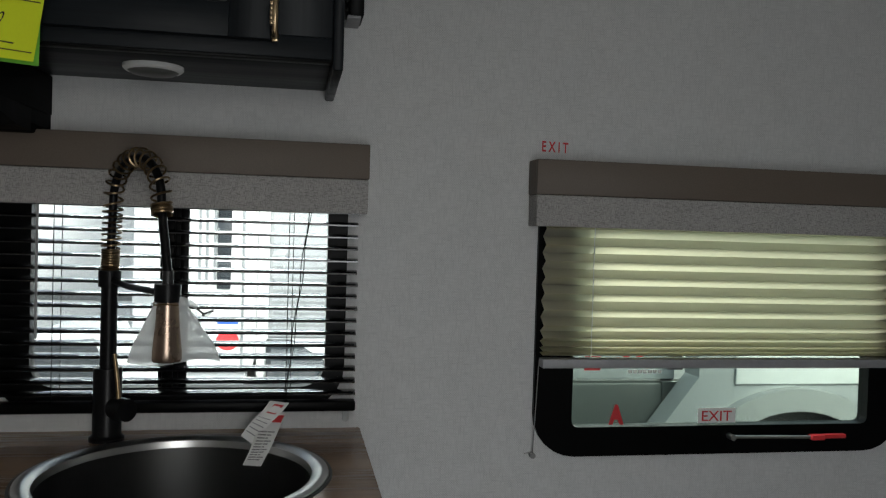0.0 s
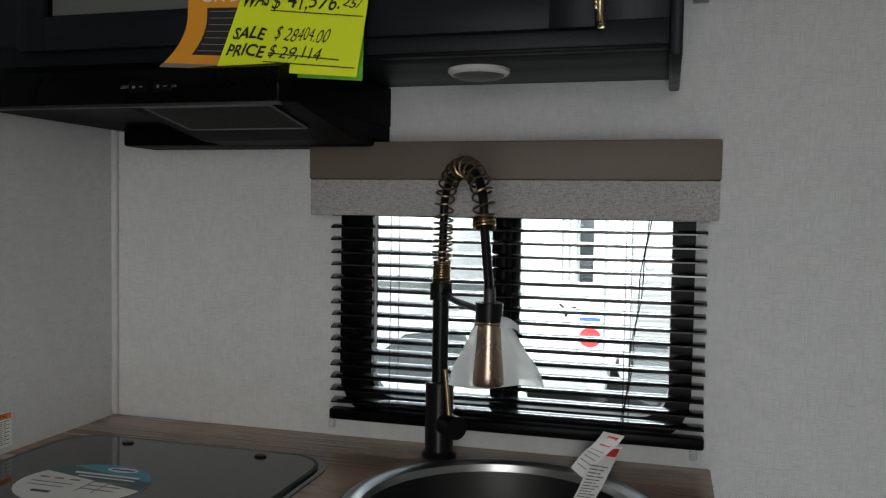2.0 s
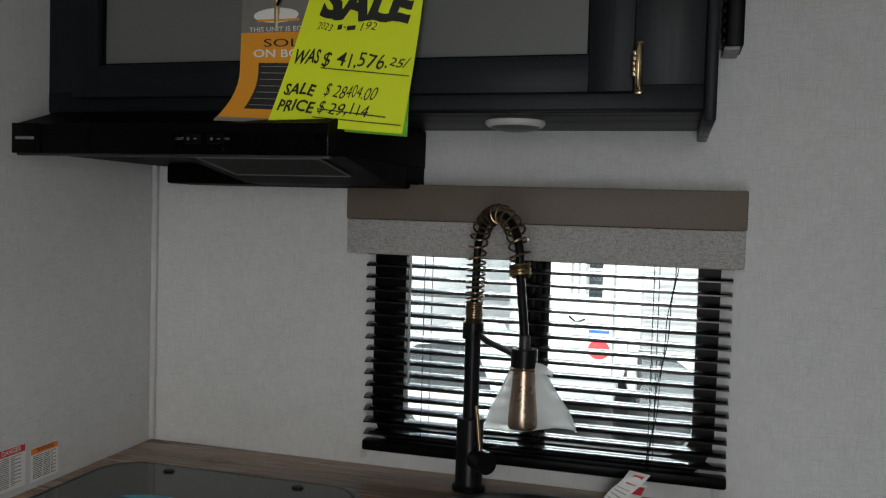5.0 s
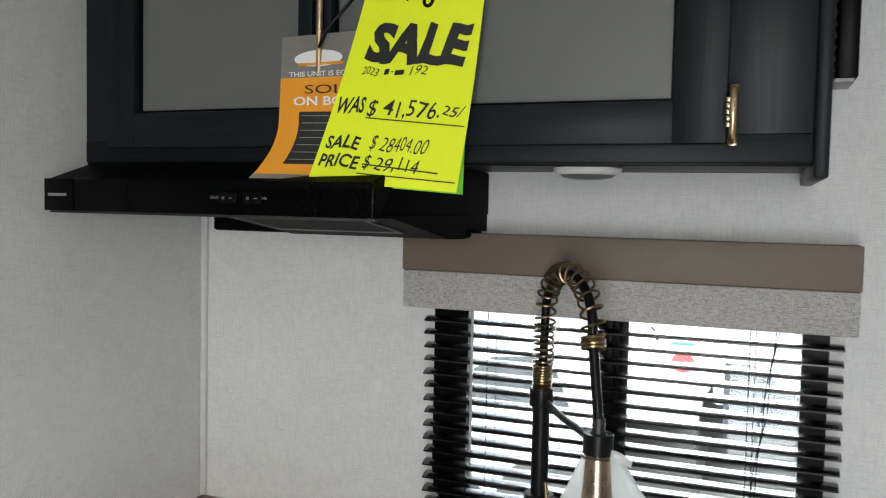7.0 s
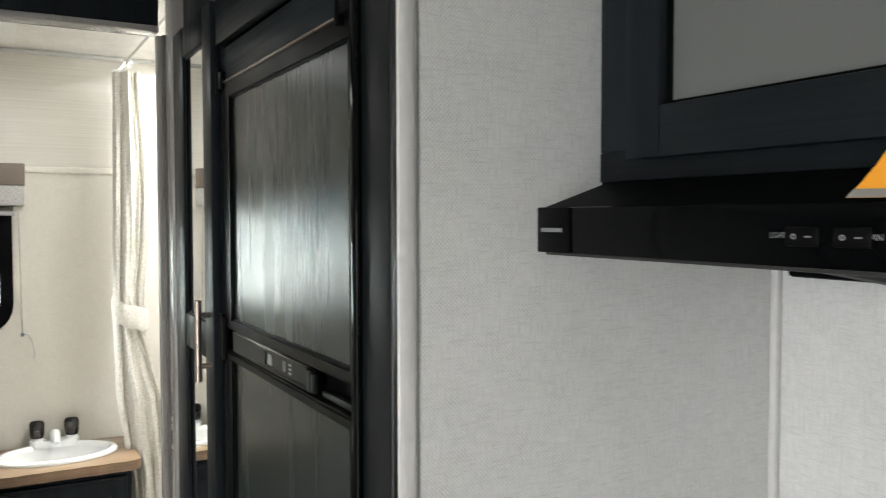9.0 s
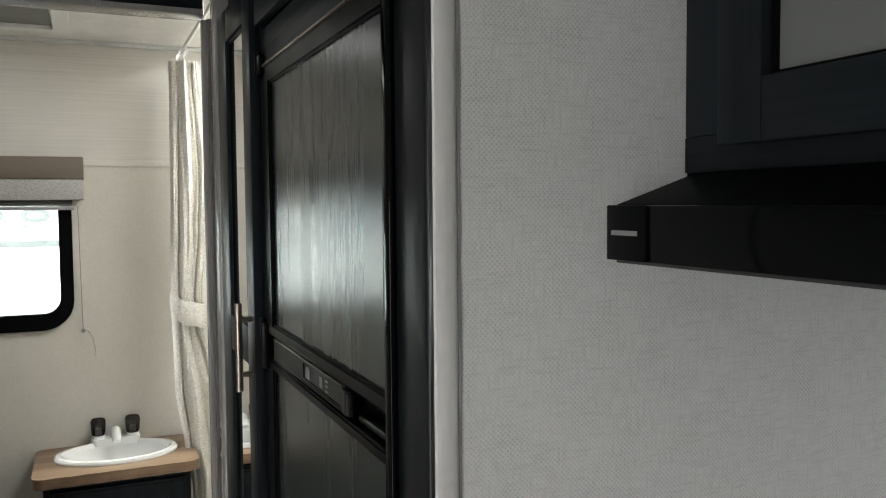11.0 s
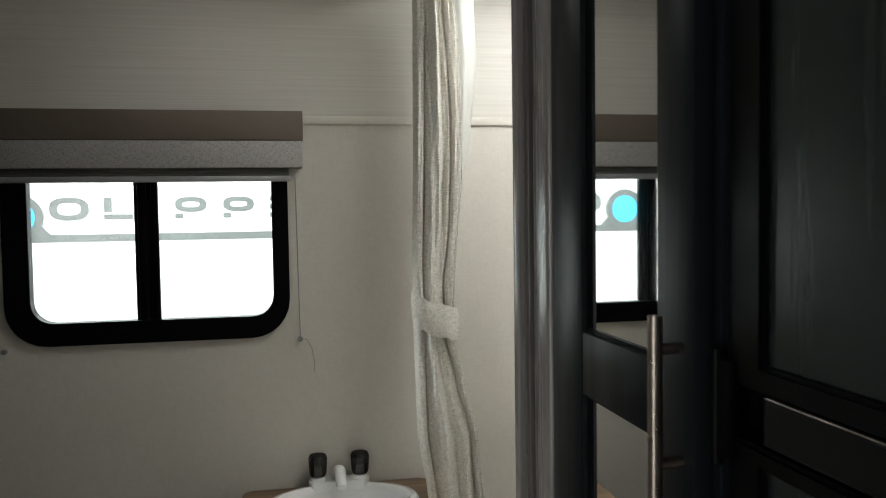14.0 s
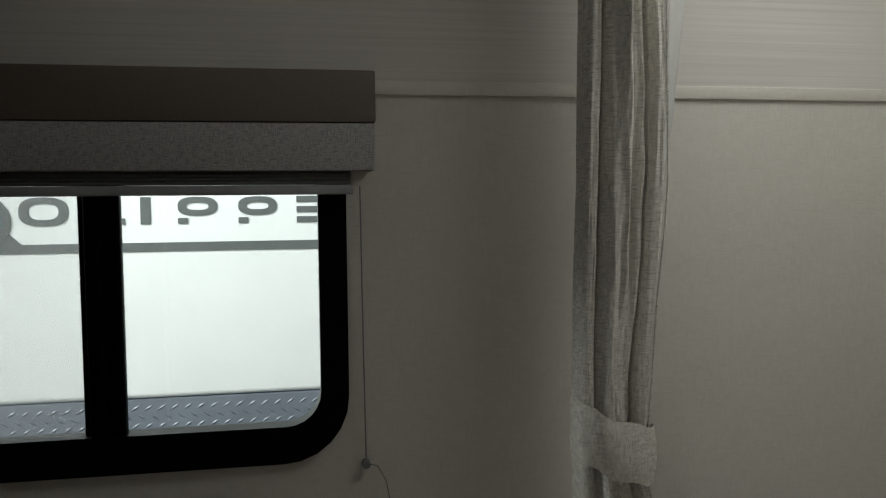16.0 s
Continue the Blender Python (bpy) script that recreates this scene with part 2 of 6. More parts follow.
M["taupe"] = mat("taupe_leatherette", (0.138, 0.109, 0.086), 0.55, 0, (5, 5, 5), 0.06, (420, 420, 420), 0.12, 0.2)
M["fabric"] = weave("valance_linen", (0.45, 0.435, 0.42), (0.19, 0.185, 0.18), 0.8, (120, 120, 820), (820, 820, 120), 0.85, 0.5, cut=(0.48, 0.68))
M["curtain"] = weave("curtain_linen", (0.88, 0.845, 0.77), (0.15, 0.135, 0.11), 0.52, (85, 85, 760), (760, 760, 85), 0.9, 0.9, lift=0.16, cut=(0.44, 0.72), dot=0.0017, dots=0.5)
M["liner"] = film("white_curtain_liner", (0.82, 0.82, 0.80), 0.05, 0.5, 0.45)
M["steel"] = mat("brushed_steel", (0.62, 0.62, 0.61), 0.30, 1.0, (4, 4, 60), 0.05, (160, 160, 160), 0.02, 0.0, rough_var=0.05)
# the rim's steel, darkened to hold the shade inside the bowl
M["bowl"] = mat("shaded_steel_bowl", (0.20, 0.20, 0.197), 0.33, 1.0, (4, 4, 4), 0.06, (600, 600, 8), 0.04, 0.01, rough_var=0.04)
M["darkmetal"] = mat("dark_grey_metal", (0.05, 0.05, 0.05), 0.45, 0.6, (10, 10, 10), 0.1, (300, 300, 300), 0.15, 0.1)
M["mesh"] = mat("grey_filter_mesh", (0.045, 0.046, 0.046), 0.85, 0, (40, 40, 40), 0.1, (500, 500, 500), 0.25, 0.1, spec=0.04)
M["meshedge"] = mat("filter_edge_grey", (0.13, 0.13, 0.13), 0.6, 0, (40, 40, 40), 0.1, (300, 300, 300), 0.1, 0.05, spec=0.1)
M["bronze"] = mat("brushed_bronze", (0.40, 0.30, 0.235), 0.28, 1.0, (20, 20, 20), 0.08, (300, 300, 30), 0.08, 0.03)
M["gold"] = mat("antique_brass", (0.26, 0.185, 0.105), 0.3, 1.0, (30, 30, 30), 0.25, (200, 200, 200), 0.1, 0.03)
M["brass"] = mat("pale_brass", (0.66, 0.50, 0.30), 0.3, 1.0, (30, 30, 30), 0.15, (200, 200, 200), 0.06, 0.02)
M["nickel"] = mat("bronzed_nickel", (0.40, 0.34, 0.29), 0.3, 1.0, (30, 30, 30), 0.1, (60, 60, 400), 0.06, 0.02)
M["cook"] = mat("smoked_glass_cover", (0.038, 0.039, 0.039), 0.05, 0, (2, 2, 2), 0.2, (40, 40, 40), 0.05, 0.0, rough_var=0.02, spec=0.6)
M["white"] = mat("white_plastic", (0.80, 0.80, 0.79), 0.35, 0, (6, 6, 6), 0.03, (120, 120, 120), 0.02, 0.02)
M["porcelain"] = mat("white_porcelain", (0.82, 0.82, 0.81), 0.12, 0, (4, 4, 4), 0.02, (80, 80, 80), 0.01, 0.0, rough_var=0.04, coat=0.5)
M["trimwhite"] = weave("pale_trim", (0.61, 0.605, 0.60), (0.50, 0.495, 0.485), 0.6, (30, 30, 60), (200, 200, 20), 0.5, 0.05)
M["jamb"] = wood("grey_jamb_laminate", (0.29, 0.275, 0.262), (0.23, 0.218, 0.207), 0.24, "z", 1.0, bump=0.03, spec=0.8, contrast=0.8)
M["jambdark"] = wood("brown_grey_jamb_laminate", (0.15, 0.135, 0.125), (0.09, 0.08, 0.074), 0.26, "z", 1.0, bump=0.04, spec=0.6)
M["smoke"] = glass("smoked_acrylic", (0.12, 0.095, 0.08), 0.08, 0.15)
M["pane"] = glass("window_glass", (0.90, 0.945, 0.935), 0.05)
M["tinted"] = glass("tinted_window_glass", (0.66, 0.74, 0.69), 0.06)
M["screen"] = film("insect_screen", (0.50, 0.51, 0.51), 0.78, 0.8, 0.2)
M["bag"] = film("plastic_bag", (0.88, 0.91, 0.91), 0.32, 0.15, 0.55)
M["shade"] = film("pleated_shade_cloth", (0.50, 0.48, 0.43), 0.0, 0.8, 0.62, (0.80, 0.765, 0.53))
M["rail"] = mat("grey_rail", (0.30, 0.30, 0.31), 0.45)
M["milky"] = film("milky_acrylic", (0.75, 0.76, 0.75), 0.0, 0.4, 0.5)
M["greycloth"] = mat("grey_shade_cloth", (0.11, 0.108, 0.10), 0.8)
M["mirror"] = mat("mirror_silver", (0.88, 0.89, 0.88), 0.02, 1.0, (2, 2, 2), 0.01, (50, 50, 50), 0.01, 0.0, rough_var=0.01)
M["floor"] = wood("vinyl_plank_floor", (0.20, 0.165, 0.13), (0.10, 0.08, 0.065), 0.45, "x", 0.8)
M["yellow"] = mat("fluorescent_yellow_paper", (0.80, 0.92, 0.01), 0.6, 0, (4, 4, 4), 0.03, (300, 300, 300), 0.02, 0.03)
M["green"] = mat("green_paper", (0.20, 0.62, 0.05), 0.6)
M["orange"] = mat("orange_card", (0.80, 0.33, 0.02), 0.35, 0, (4, 4, 4), 0.04, (200, 200, 200), 0.02, 0.02)
M["greycard"] = mat("grey_card", (0.20, 0.19, 0.18), 0.4)
M["ink"] = mat("black_ink", (0.012, 0.012, 0.012), 0.5)
M["paperwhite"] = mat("white_label_paper", (0.78, 0.78, 0.76), 0.5, 0, (6, 6, 6), 0.04, (200, 200, 200), 0.02, 0.02)
M["greyink"] = mat("grey_print", (0.22, 0.22, 0.22), 0.5)
M["red"] = mat("red_print", (0.62, 0.035, 0.04), 0.45)
M["orangeprint"] = mat("orange_print", (0.85, 0.22, 0.03), 0.45)
M["teal"] = mat("teal_print", (0.03, 0.30, 0.42), 0.4)
M["tealdark"] = mat("dark_teal_print", (0.02, 0.075, 0.085), 0.4)
M["blue"] = mat("blue_print", (0.03, 0.10, 0.42), 0.45)
M["sky_blue"] = mat("sky_blue_print", (0.04, 0.42, 0.72), 0.4)
M["gelcoat"] = mat("white_gelcoat", (0.73, 0.74, 0.74), 0.25, 0, (1.2, 1.2, 1.2), 0.05, (30, 30, 30), 0.02, 0.02)
M["decal"] = mat("grey_decal", (0.092, 0.100, 0.100), 0.4)
M["silver"] = mat("silver_car_paint", (0.42, 0.44, 0.45), 0.25, 0.4, (2, 2, 2), 0.05, (200, 200, 200), 0.03, 0.0)
M["rubber"] = mat("tyre_rubber", (0.02, 0.02, 0.02), 0.8, 0, (10, 10, 10), 0.2, (90, 90, 90), 0.2, 0.2)
M["asphalt"] = mat("asphalt", (0.055, 0.055, 0.055), 0.85, 0, (0.6, 0.6, 0.6), 0.2, (60, 60, 60), 0.3, 0.3, 0.004)
M["plate"] = mat("diamond_plate_steel", (0.11, 0.125, 0.15), 0.42, 0.3, (6, 6, 6), 0.12, (60, 60, 60), 0.08, 0.02)
M["flare"] = mat("grey_fender_plastic", (0.26, 0.27, 0.27), 0.45, 0, (3, 3, 3), 0.08, (200, 200, 200), 0.05, 0.02)
# grey that paints the shaded lower parts of the pickup
M["truckshade"] = mat("truck_shade_grey", (0.055, 0.062, 0.060), 0.3, 0.1, (2, 2, 2), 0.08, (200, 200, 200), 0.03, 0.0)
M["carglass"] = mat("dark_car_glass", (0.03, 0.035, 0.04), 0.08, 0, (2, 2, 2), 0.1, (40, 40, 40), 0.02, 0.0, rough_var=0.02)


# ---- mesh helpers ----
def bx(bm, x0, x1, y0, y1, z0, z1, bev=0.0, seg=2):
    """A box, its edges rounded by bev."""
    t = bmesh.new()
    bmesh.ops.create_cube(t, size=1.0)
    for v in t.verts:
        v.co = ((x0 + x1) / 2 + v.co.x * (x1 - x0), (y0 + y1) / 2 + v.co.y * (y1 - y0), (z0 + z1) / 2 + v.co.z * (z1 - z0))
    if bev:
        bmesh.ops.bevel(t, geom=t.edges[:], offset=bev, segments=seg, profile=0.5, affect="EDGES")
    me = bpy.data.meshes.new("tmp")
    t.to_mesh(me)
    t.free()
    bm.from_mesh(me)
    bpy.data.meshes.remove(me)
    return bm


def box(x0, x1, y0, y1, z0, z1, bev=0.0, seg=2):
    return bx(bmesh.new(), x0, x1, y0, y1, z0, z1, bev, seg)


def tube(bm, pts, radii, n=10, caps=True):
    """A round bar along points; radii: one number or one for each point."""
    pts = [Vector(p) for p in pts]
    if not hasattr(radii, "__len__"):
        radii = [radii] * len(pts)
    rings, side = [], None
    for i, p in enumerate(pts):
        d = (pts[min(i + 1, len(pts) - 1)] - pts[max(i - 1, 0)]).normalized()
        if side is None:
            side = d.cross(Vector((0, 0, 1)) if abs(d.z) < 0.9 else Vector((1, 0, 0))).normalized()
        side = (side - d * side.dot(d)).normalized()
        up = d.cross(side)
        rings.append([bm.verts.new(p + radii[i] * (math.cos(2 * math.pi * k / n) * side + math.sin(2 * math.pi * k / n) * up)) for k in range(n)])
    for a, b in zip(rings, rings[1:]):
        for k in range(n):
            bm.faces.new((a[k], a[(k + 1) % n], b[(k + 1) % n], b[k]))
    if caps:
        bm.faces.new(rings[0][::-1])
        bm.faces.new(rings[-1])
    bmesh.ops.recalc_face_normals(bm, faces=bm.faces[:])
    return bm


def lathe(bm, profile, cx, cy, sx=1.0, sy=1.0, n=56):
    """Turns (radius, height) pairs about an upright axis; sx, sy make it oval."""
    rings = []
    for r, z in profile:
        if r <= 1e-6:
            rings.append([bm.verts.new((cx, cy, z))])
        else:
            rings.append([bm.verts.new((cx + sx * r * math.cos(2 * math.pi * k / n), cy + sy * r * math.sin(2 * math.pi * k / n), z)) for k in range(n)])
    for a, b in zip(rings, rings[1:]):
        for k in range(n):
            f = [a[k % len(a)], a[(k + 1) % len(a)], b[(k + 1) % len(b)], b[k % len(b)]]
            f = list(dict.fromkeys(f))
            if len(f) > 2:
                bm.faces.new(f)
    bmesh.ops.recalc_face_normals(bm, faces=bm.faces[:])
    return bm


def rounded(u0, u1, v0, v1, r, n=7):
    """The outline of a rectangle with round corners."""
    pts = []
    for cu, cv, a0 in ((u1 - r, v1 - r, 0), (u0 + r, v1 - r, 90), (u0 + r, v0 + r, 180), (u1 - r, v0 + r, 270)):
        for k in range(n):
            a = radians(a0 + 90 * k / (n - 1))
            pts.append((cu + r * math.cos(a), cv + r * math.sin(a)))
    return pts


def to3(axis, u, v, w):
    """axis y: u is x, w is y; axis x: u is y, w is x; axis z: u is x, v is y, w is z."""
    return {"y": (u, w, v), "x": (w, u, v), "z": (u, v, w)}[axis]


def ring(bm, axis, outer, inner, w0, w1):
    """A flat frame between two outlines, w0 to w1 thick."""
    n = len(outer)
    a = [[bm.verts.new(to3(axis, u, v, w)) for u, v in loop] for w in (w0, w1) for loop in (outer, inner)]
    for k in range(n):
        j = (k + 1) % n
        bm.faces.new((a[0][k], a[0][j], a[1][j], a[1][k]))
        bm.faces.new((a[2][k], a[2][j], a[3][j], a[3][k]))
        bm.faces.new((a[0][k], a[0][j], a[2][j], a[2][k]))
        bm.faces.new((a[1][k], a[1][j], a[3][j], a[3][k]))
    bmesh.ops.recalc_face_normals(bm, faces=bm.faces[:])
    return bm


def slab(bm, axis, outline, w0, w1):
    a = [bm.verts.new(to3(axis, u, v, w0)) for u, v in outline]
    b = [bm.verts.new(to3(axis, u, v, w1)) for u, v in outline]
    bm.faces.new(a)
    bm.faces.new(b)
    for k in range(len(a)):
        j = (k + 1) % len(a)
        bm.faces.new((a[k], a[j], b[j], b[k]))
    bmesh.ops.recalc_face_normals(bm, faces=bm.faces[:])
    return bm


def thing(name, at, label, category, group="", kind=""):
    ob = new(name)
    ob.location = at
    ob.empty_display_size = 0.05
    return tagged(ob, label, category, group, kind)


def root_of(ob):
    at = Vector()
    while ob:
        at += ob.location
        ob = ob.parent
    return at


def finish(name, bm, material, smooth):
    me = bpy.data.meshes.new(name)
    bm.to_mesh(me)
    bm.free()
    me.materials.append(material)
    for p in me.polygons:
        p.use_smooth = smooth
    if smooth:
        me.set_sharp_from_angle(angle=radians(38))
    return me


def part(name, bm, material, parent, label="", smooth=True):
    """One mesh under a thing or a part, built where it stands in the world."""
    at = root_of(parent)
    for v in bm.verts:
        v.co -= at
    ob = new(name, finish(name, bm, material, smooth))
    ob.parent = parent
    return tagged(ob, label)


def solo(name, bm, material, label, category, kind="", smooth=True, group=""):
    """A thing that is one mesh, its origin at the middle of its underside."""
    co = [v.co.copy() for v in bm.verts]
    at = Vector([(min(c[i] for c in co) + max(c[i] for c in co)) / 2 for i in range(2)] + [min(c[2] for c in co)])
    for v in bm.verts:
        v.co -= at
    ob = new(name, finish(name, bm, material, smooth))
    ob.location = at
    return tagged(ob, label, category, group, kind)


def words(body, size, bold=0.0, shear=0.0, extrude=0.0):
    """Flat lettering as a bmesh in x and y, its left end at 0 on the base line."""
    cu = bpy.data.curves.new("txt", "FONT")
    cu.body, cu.size, cu.offset, cu.shear, cu.extrude, cu.resolution_u = body, size, bold, shear, extrude, 3
    ob = bpy.data.objects.new("txt", cu)
    scene.collection.objects.link(ob)
    bpy.context.view_layer.update()
    me = bpy.data.meshes.new_from_object(ob.evaluated_get(bpy.context.evaluated_depsgraph_get()))
    bm = bmesh.new()
    bm.from_mesh(me)
    bpy.data.objects.remove(ob)
    bpy.data.curves.remove(cu)
    bpy.data.meshes.remove(me)
    return bm


def onto(bm, f):
    for v in bm.verts:
        v.co = f(v.co.x, v.co.y)
    return bm


def fit_width(bm, width):
    xs = [v.co.x for v in bm.verts]
    k = width / max(1e-6, max(xs) - min(xs))
    x0 = min(xs)
    for v in bm.verts:
        v.co.x = (v.co.x - x0) * k
    return bm


# ---- the shell ----
WEST, EAST, SOUTH, NORTH, TOP = -2.87, 2.6, -0.9, 1.77, 1.985
BATH_NORTH = 1.812


def wall(name, axis, w0, w1, u0, u1, holes, material, label, z0=0.0, z1=TOP):
    """An upright wall with rectangular openings (u0, u1, z0, z1) through it."""
    bm = bmesh.new()
    us = sorted({u0, u1, *[h[0] for h in holes], *[h[1] for h in holes]})
    for a, b in zip(us, us[1:]):
        cuts = sorted((h[2], h[3]) for h in holes if h[0] <= a + 1e-6 and h[1] >= b - 1e-6)
        lo = z0
        for c0, c1 in cuts + [(z1, z1)]:
            if c0 > lo + 1e-6:
                if axis == "y":
                    bx(bm, a, b, w0, w1, lo, c0)
                else:
                    bx(bm, w0, w1, a, b, lo, c0)
            lo = c1
    return solo(name, bm, material, label, "wall", "structure", smooth=False)


KW = (-0.368, 0.238, 0.938, 1.425)      # kitchen window flange
RW = (0.606, 1.412, 0.842, 1.412)       # exit window flange
BW = (0.348, 0.940, 1.146, 1.60)       # bath window flange
hole = lambda w: (w[0] + 0.030, w[1] - 0.030, w[2] + 0.030, w[3] - 0.030)
wall("wall_bath_north", "y", BATH_NORTH, BATH_NORTH + 0.045, WEST, -1.962, [], M["bathpaper"], "cream linen-textured wallpaper wall behind the shower")
wall("wall_north", "y", NORTH, NORTH + 0.045, -1.962, EAST, [hole(KW), hole(RW)], M["paper"], "pale grey linen-textured wallpaper wall with two windows")
wall("wall_bath_end", "x", WEST - 0.045, WEST, SOUTH, BATH_NORTH + 0.045, [hole(BW)], M["bathpaper"], "cream linen-textured wallpaper wall with one window")
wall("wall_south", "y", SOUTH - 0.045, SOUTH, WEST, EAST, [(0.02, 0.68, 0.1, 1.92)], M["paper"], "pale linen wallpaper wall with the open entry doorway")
wall("wall_east", "x", EAST, EAST + 0.045, SOUTH - 0.045, NORTH + 0.045, [], M["paper"], "pale linen-textured wallpaper wall")
solo("floor", box(WEST - 0.045, EAST + 0.045, SOUTH - 0.045, NORTH + 0.045, -0.06, 0.0), M["floor"], "brown wood-look vinyl plank floor", "floor", "structure", smooth=False)
ceil = bmesh.new()
SKY = (-2.69, -2.15, 1.37, 1.69)
for x0, x1, y0, y1 in ((WEST - 0.045, SKY[0], SOUTH - 0.045, NORTH + 0.045), (SKY[1], EAST + 0.045, SOUTH - 0.045, NORTH + 0.045), (SKY[0], SKY[1], SOUTH - 0.045, SKY[2]), (SKY[0], SKY[1], SKY[3], NORTH + 0.045)):
    bx(ceil, x0, x1, y0, y1, TOP, TOP + 0.05)
solo("ceiling", ceil, M["ceiling"], "smooth white vinyl ceiling panel", "ceiling", "structure", smooth=False)

# partition beside the fridge, with its rounded end trim
wall("wall_fridge_side", "x", -0.866, -0.848, 1.246, NORTH, [], M["paper"], "narrow linen-textured wallpaper partition beside the fridge")
solo("trim_partition_end", box(-0.853, -0.8455, 1.226, 1.2465, 0.0, TOP, 0.004), M["trimwhite"], "pale wrapped corner trim on the partition end", "trim", "structure")
solo("trim_partition_joint", box(-0.8482, -0.8470, 1.2467, 1.2492, 0.0, TOP), M["greyink"], "dark seam beside the partition end trim", "trim", "structure", smooth=False)
solo("trim_kitchen_corner", box(-0.848, -0.836, NORTH - 0.012, NORTH, 0.906, TOP, 0.004), M["trimwhite"], "pale quarter-round trim in the kitchen corner", "trim", "structure")

# bath end wall: upper streaked paper, picture rail and paper seam
solo("wall_bath_upper", box(WEST, WEST + 0.003, SOUTH, BATH_NORTH, 1.640, TOP), M["streak"], "upper bath wall paper with faint horizontal streaks", "wall", "structure", smooth=False)
solo("trim_bath_rail", box(WEST, WEST + 0.006, SOUTH, BATH_NORTH, 1.622, 1.640, 0.002), M["bathpaper"], "narrow pale batten across the bath wall", "trim", "structure")
solo("trim_bath_seam", box(WEST, WEST + 0.0008, 0.795, 0.806, 0.0, 1.138), M["bathpaper"], "flat cover strip over the wallpaper seam", "trim", "structure")
solo("trim_bath_corner", box(WEST, WEST + 0.010, BATH_NORTH - 0.010, BATH_NORTH, 0.0, TOP, 0.004), M["trimwhite"], "pale corner trim in the shower", "trim", "structure")
solo("trim_bath_ceiling", box(WEST + 0.003, WEST + 0.016, SOUTH, BATH_NORTH, TOP - 0.014, TOP, 0.004), M["trimwhite"], "pale cove trim under the bath ceiling", "trim", "structure")

# bath partition: wall, header, sliding door and its casing
wall("wall_bath_partition", "x", -1.96, -1.925, SOUTH, 0.50, [], M["paper"], "partition wall beside the bath doorway")
solo("door_header", box(-1.962, -1.915, 0.30, 1.197, 1.885, TOP, 0.003), M["cabv"], "charcoal laminate header over the bath doorway", "header", "structure")
solo("trim_header", box(-1.968, -1.909, 0.30, 1.197, 1.872, 1.885, 0.003), M["jamb"], "grey trim strip under the door header", "trim", "structure")
solo("trim_door_casing", box(-1.925, -1.905, 0.44, 0.520, 0.0, 1.872, 0.006), M["greywood"], "pale casing beside the sliding door", "trim", "structure")


# ---- windows ----
def rv_window(name, axis, flange, wall_in, out, mull, band, material, label, screen_left, corner=0.045, low=0.74, right=0.0):
    """A sealed camper window: round-cornered flange, thick frame through the wall, mullion and panes. out: +1 or -1 towards outdoors."""
    u0, u1, v0, v1 = flange
    w = thing(name, to3(axis, (u0 + u1) / 2, v0, wall_in), label, "window", kind="structure")
    br_ = right or band
    inner = rounded(u0 + band, u1 - br_, v0 + band * low, v1 - band, corner)
    fr = bmesh.new()
    ring(fr, axis, rounded(u0, u1, v0, v1, 0.085), inner, wall_in - out * 0.010, wall_in - out * 0.001)
    ring(fr, axis, rounded(u0 + 0.031, u1 - 0.031, v0 + 0.026, v1 - 0.031, 0.05), inner, wall_in - out * 0.001, wall_in + out * 0.020)
    part("window_frame", fr, M["black"], w, "black plastic window frame")
    gz0, gz1 = v0 + band * low, v1 - band
    if mull:
        m0, m1 = mull
        b = bmesh.new()
        for a0, a1, d0, d1 in ((m0, m1, 0.0, 0.012), (m0 + 0.008, m0 + 0.026, -0.008, 0.0), (m1 - 0.014, m1, -0.004, 0.0)):
            lo, hi = sorted((wall_in + out * d0, wall_in + out * d1))
            if axis == "y":
                bx(b, a0, a1, lo, hi, gz0 - 0.004, gz1 + 0.004, 0.002)
            else:
                bx(b, lo, hi, a0, a1, gz0 - 0.004, gz1 + 0.004, 0.002)
        part("mullion", b, M["black"], w)
    spans = [(u0 + band, mull[0]), (mull[1], u1 - br_)] if mull else [(u0 + band, u1 - br_)]
    for i, (a0, a1) in enumerate(spans):
        g = bmesh.new()
        d = wall_in + out * (0.006 + 0.010 * i)
        outline = [(a0 - 0.004, gz0 - 0.004), (a1 + 0.004, gz0 - 0.004), (a1 + 0.004, gz1 + 0.004), (a0 - 0.004, gz1 + 0.004)]
        slab(g, axis, outline, d, d + out * 0.003)
        p = part("pane", g, material, w, smooth=False)
        p.visible_shadow = False
        if screen_left and i == 0:
            s = bmesh.new()
            s.faces.new([s.verts.new(to3(axis, u, v, wall_in + out * 0.003)) for u, v in outline])
            s = part("insect_screen", s, M["screen"], w, "fine grey insect mesh", smooth=False)
            s.visible_shadow = False
    return w


win_k = rv_window("window_1", "y", KW, NORTH, 1, (-0.095, -0.046), 0.060, M["pane"], "black-framed sliding camper window behind black blinds", True, right=0.036)
win_r = rv_window("window_2", "y", RW, NORTH, 1, None, 0.078, M["tinted"], "black-framed camper exit window under a pleated shade", False, 0.014)
win_b = rv_window("window_3", "x", BW, WEST, -1, (0.612, 0.662), 0.052, M["pane"], "black-framed sliding camper window in the bath wall", True, low=0.94, right=0.036)
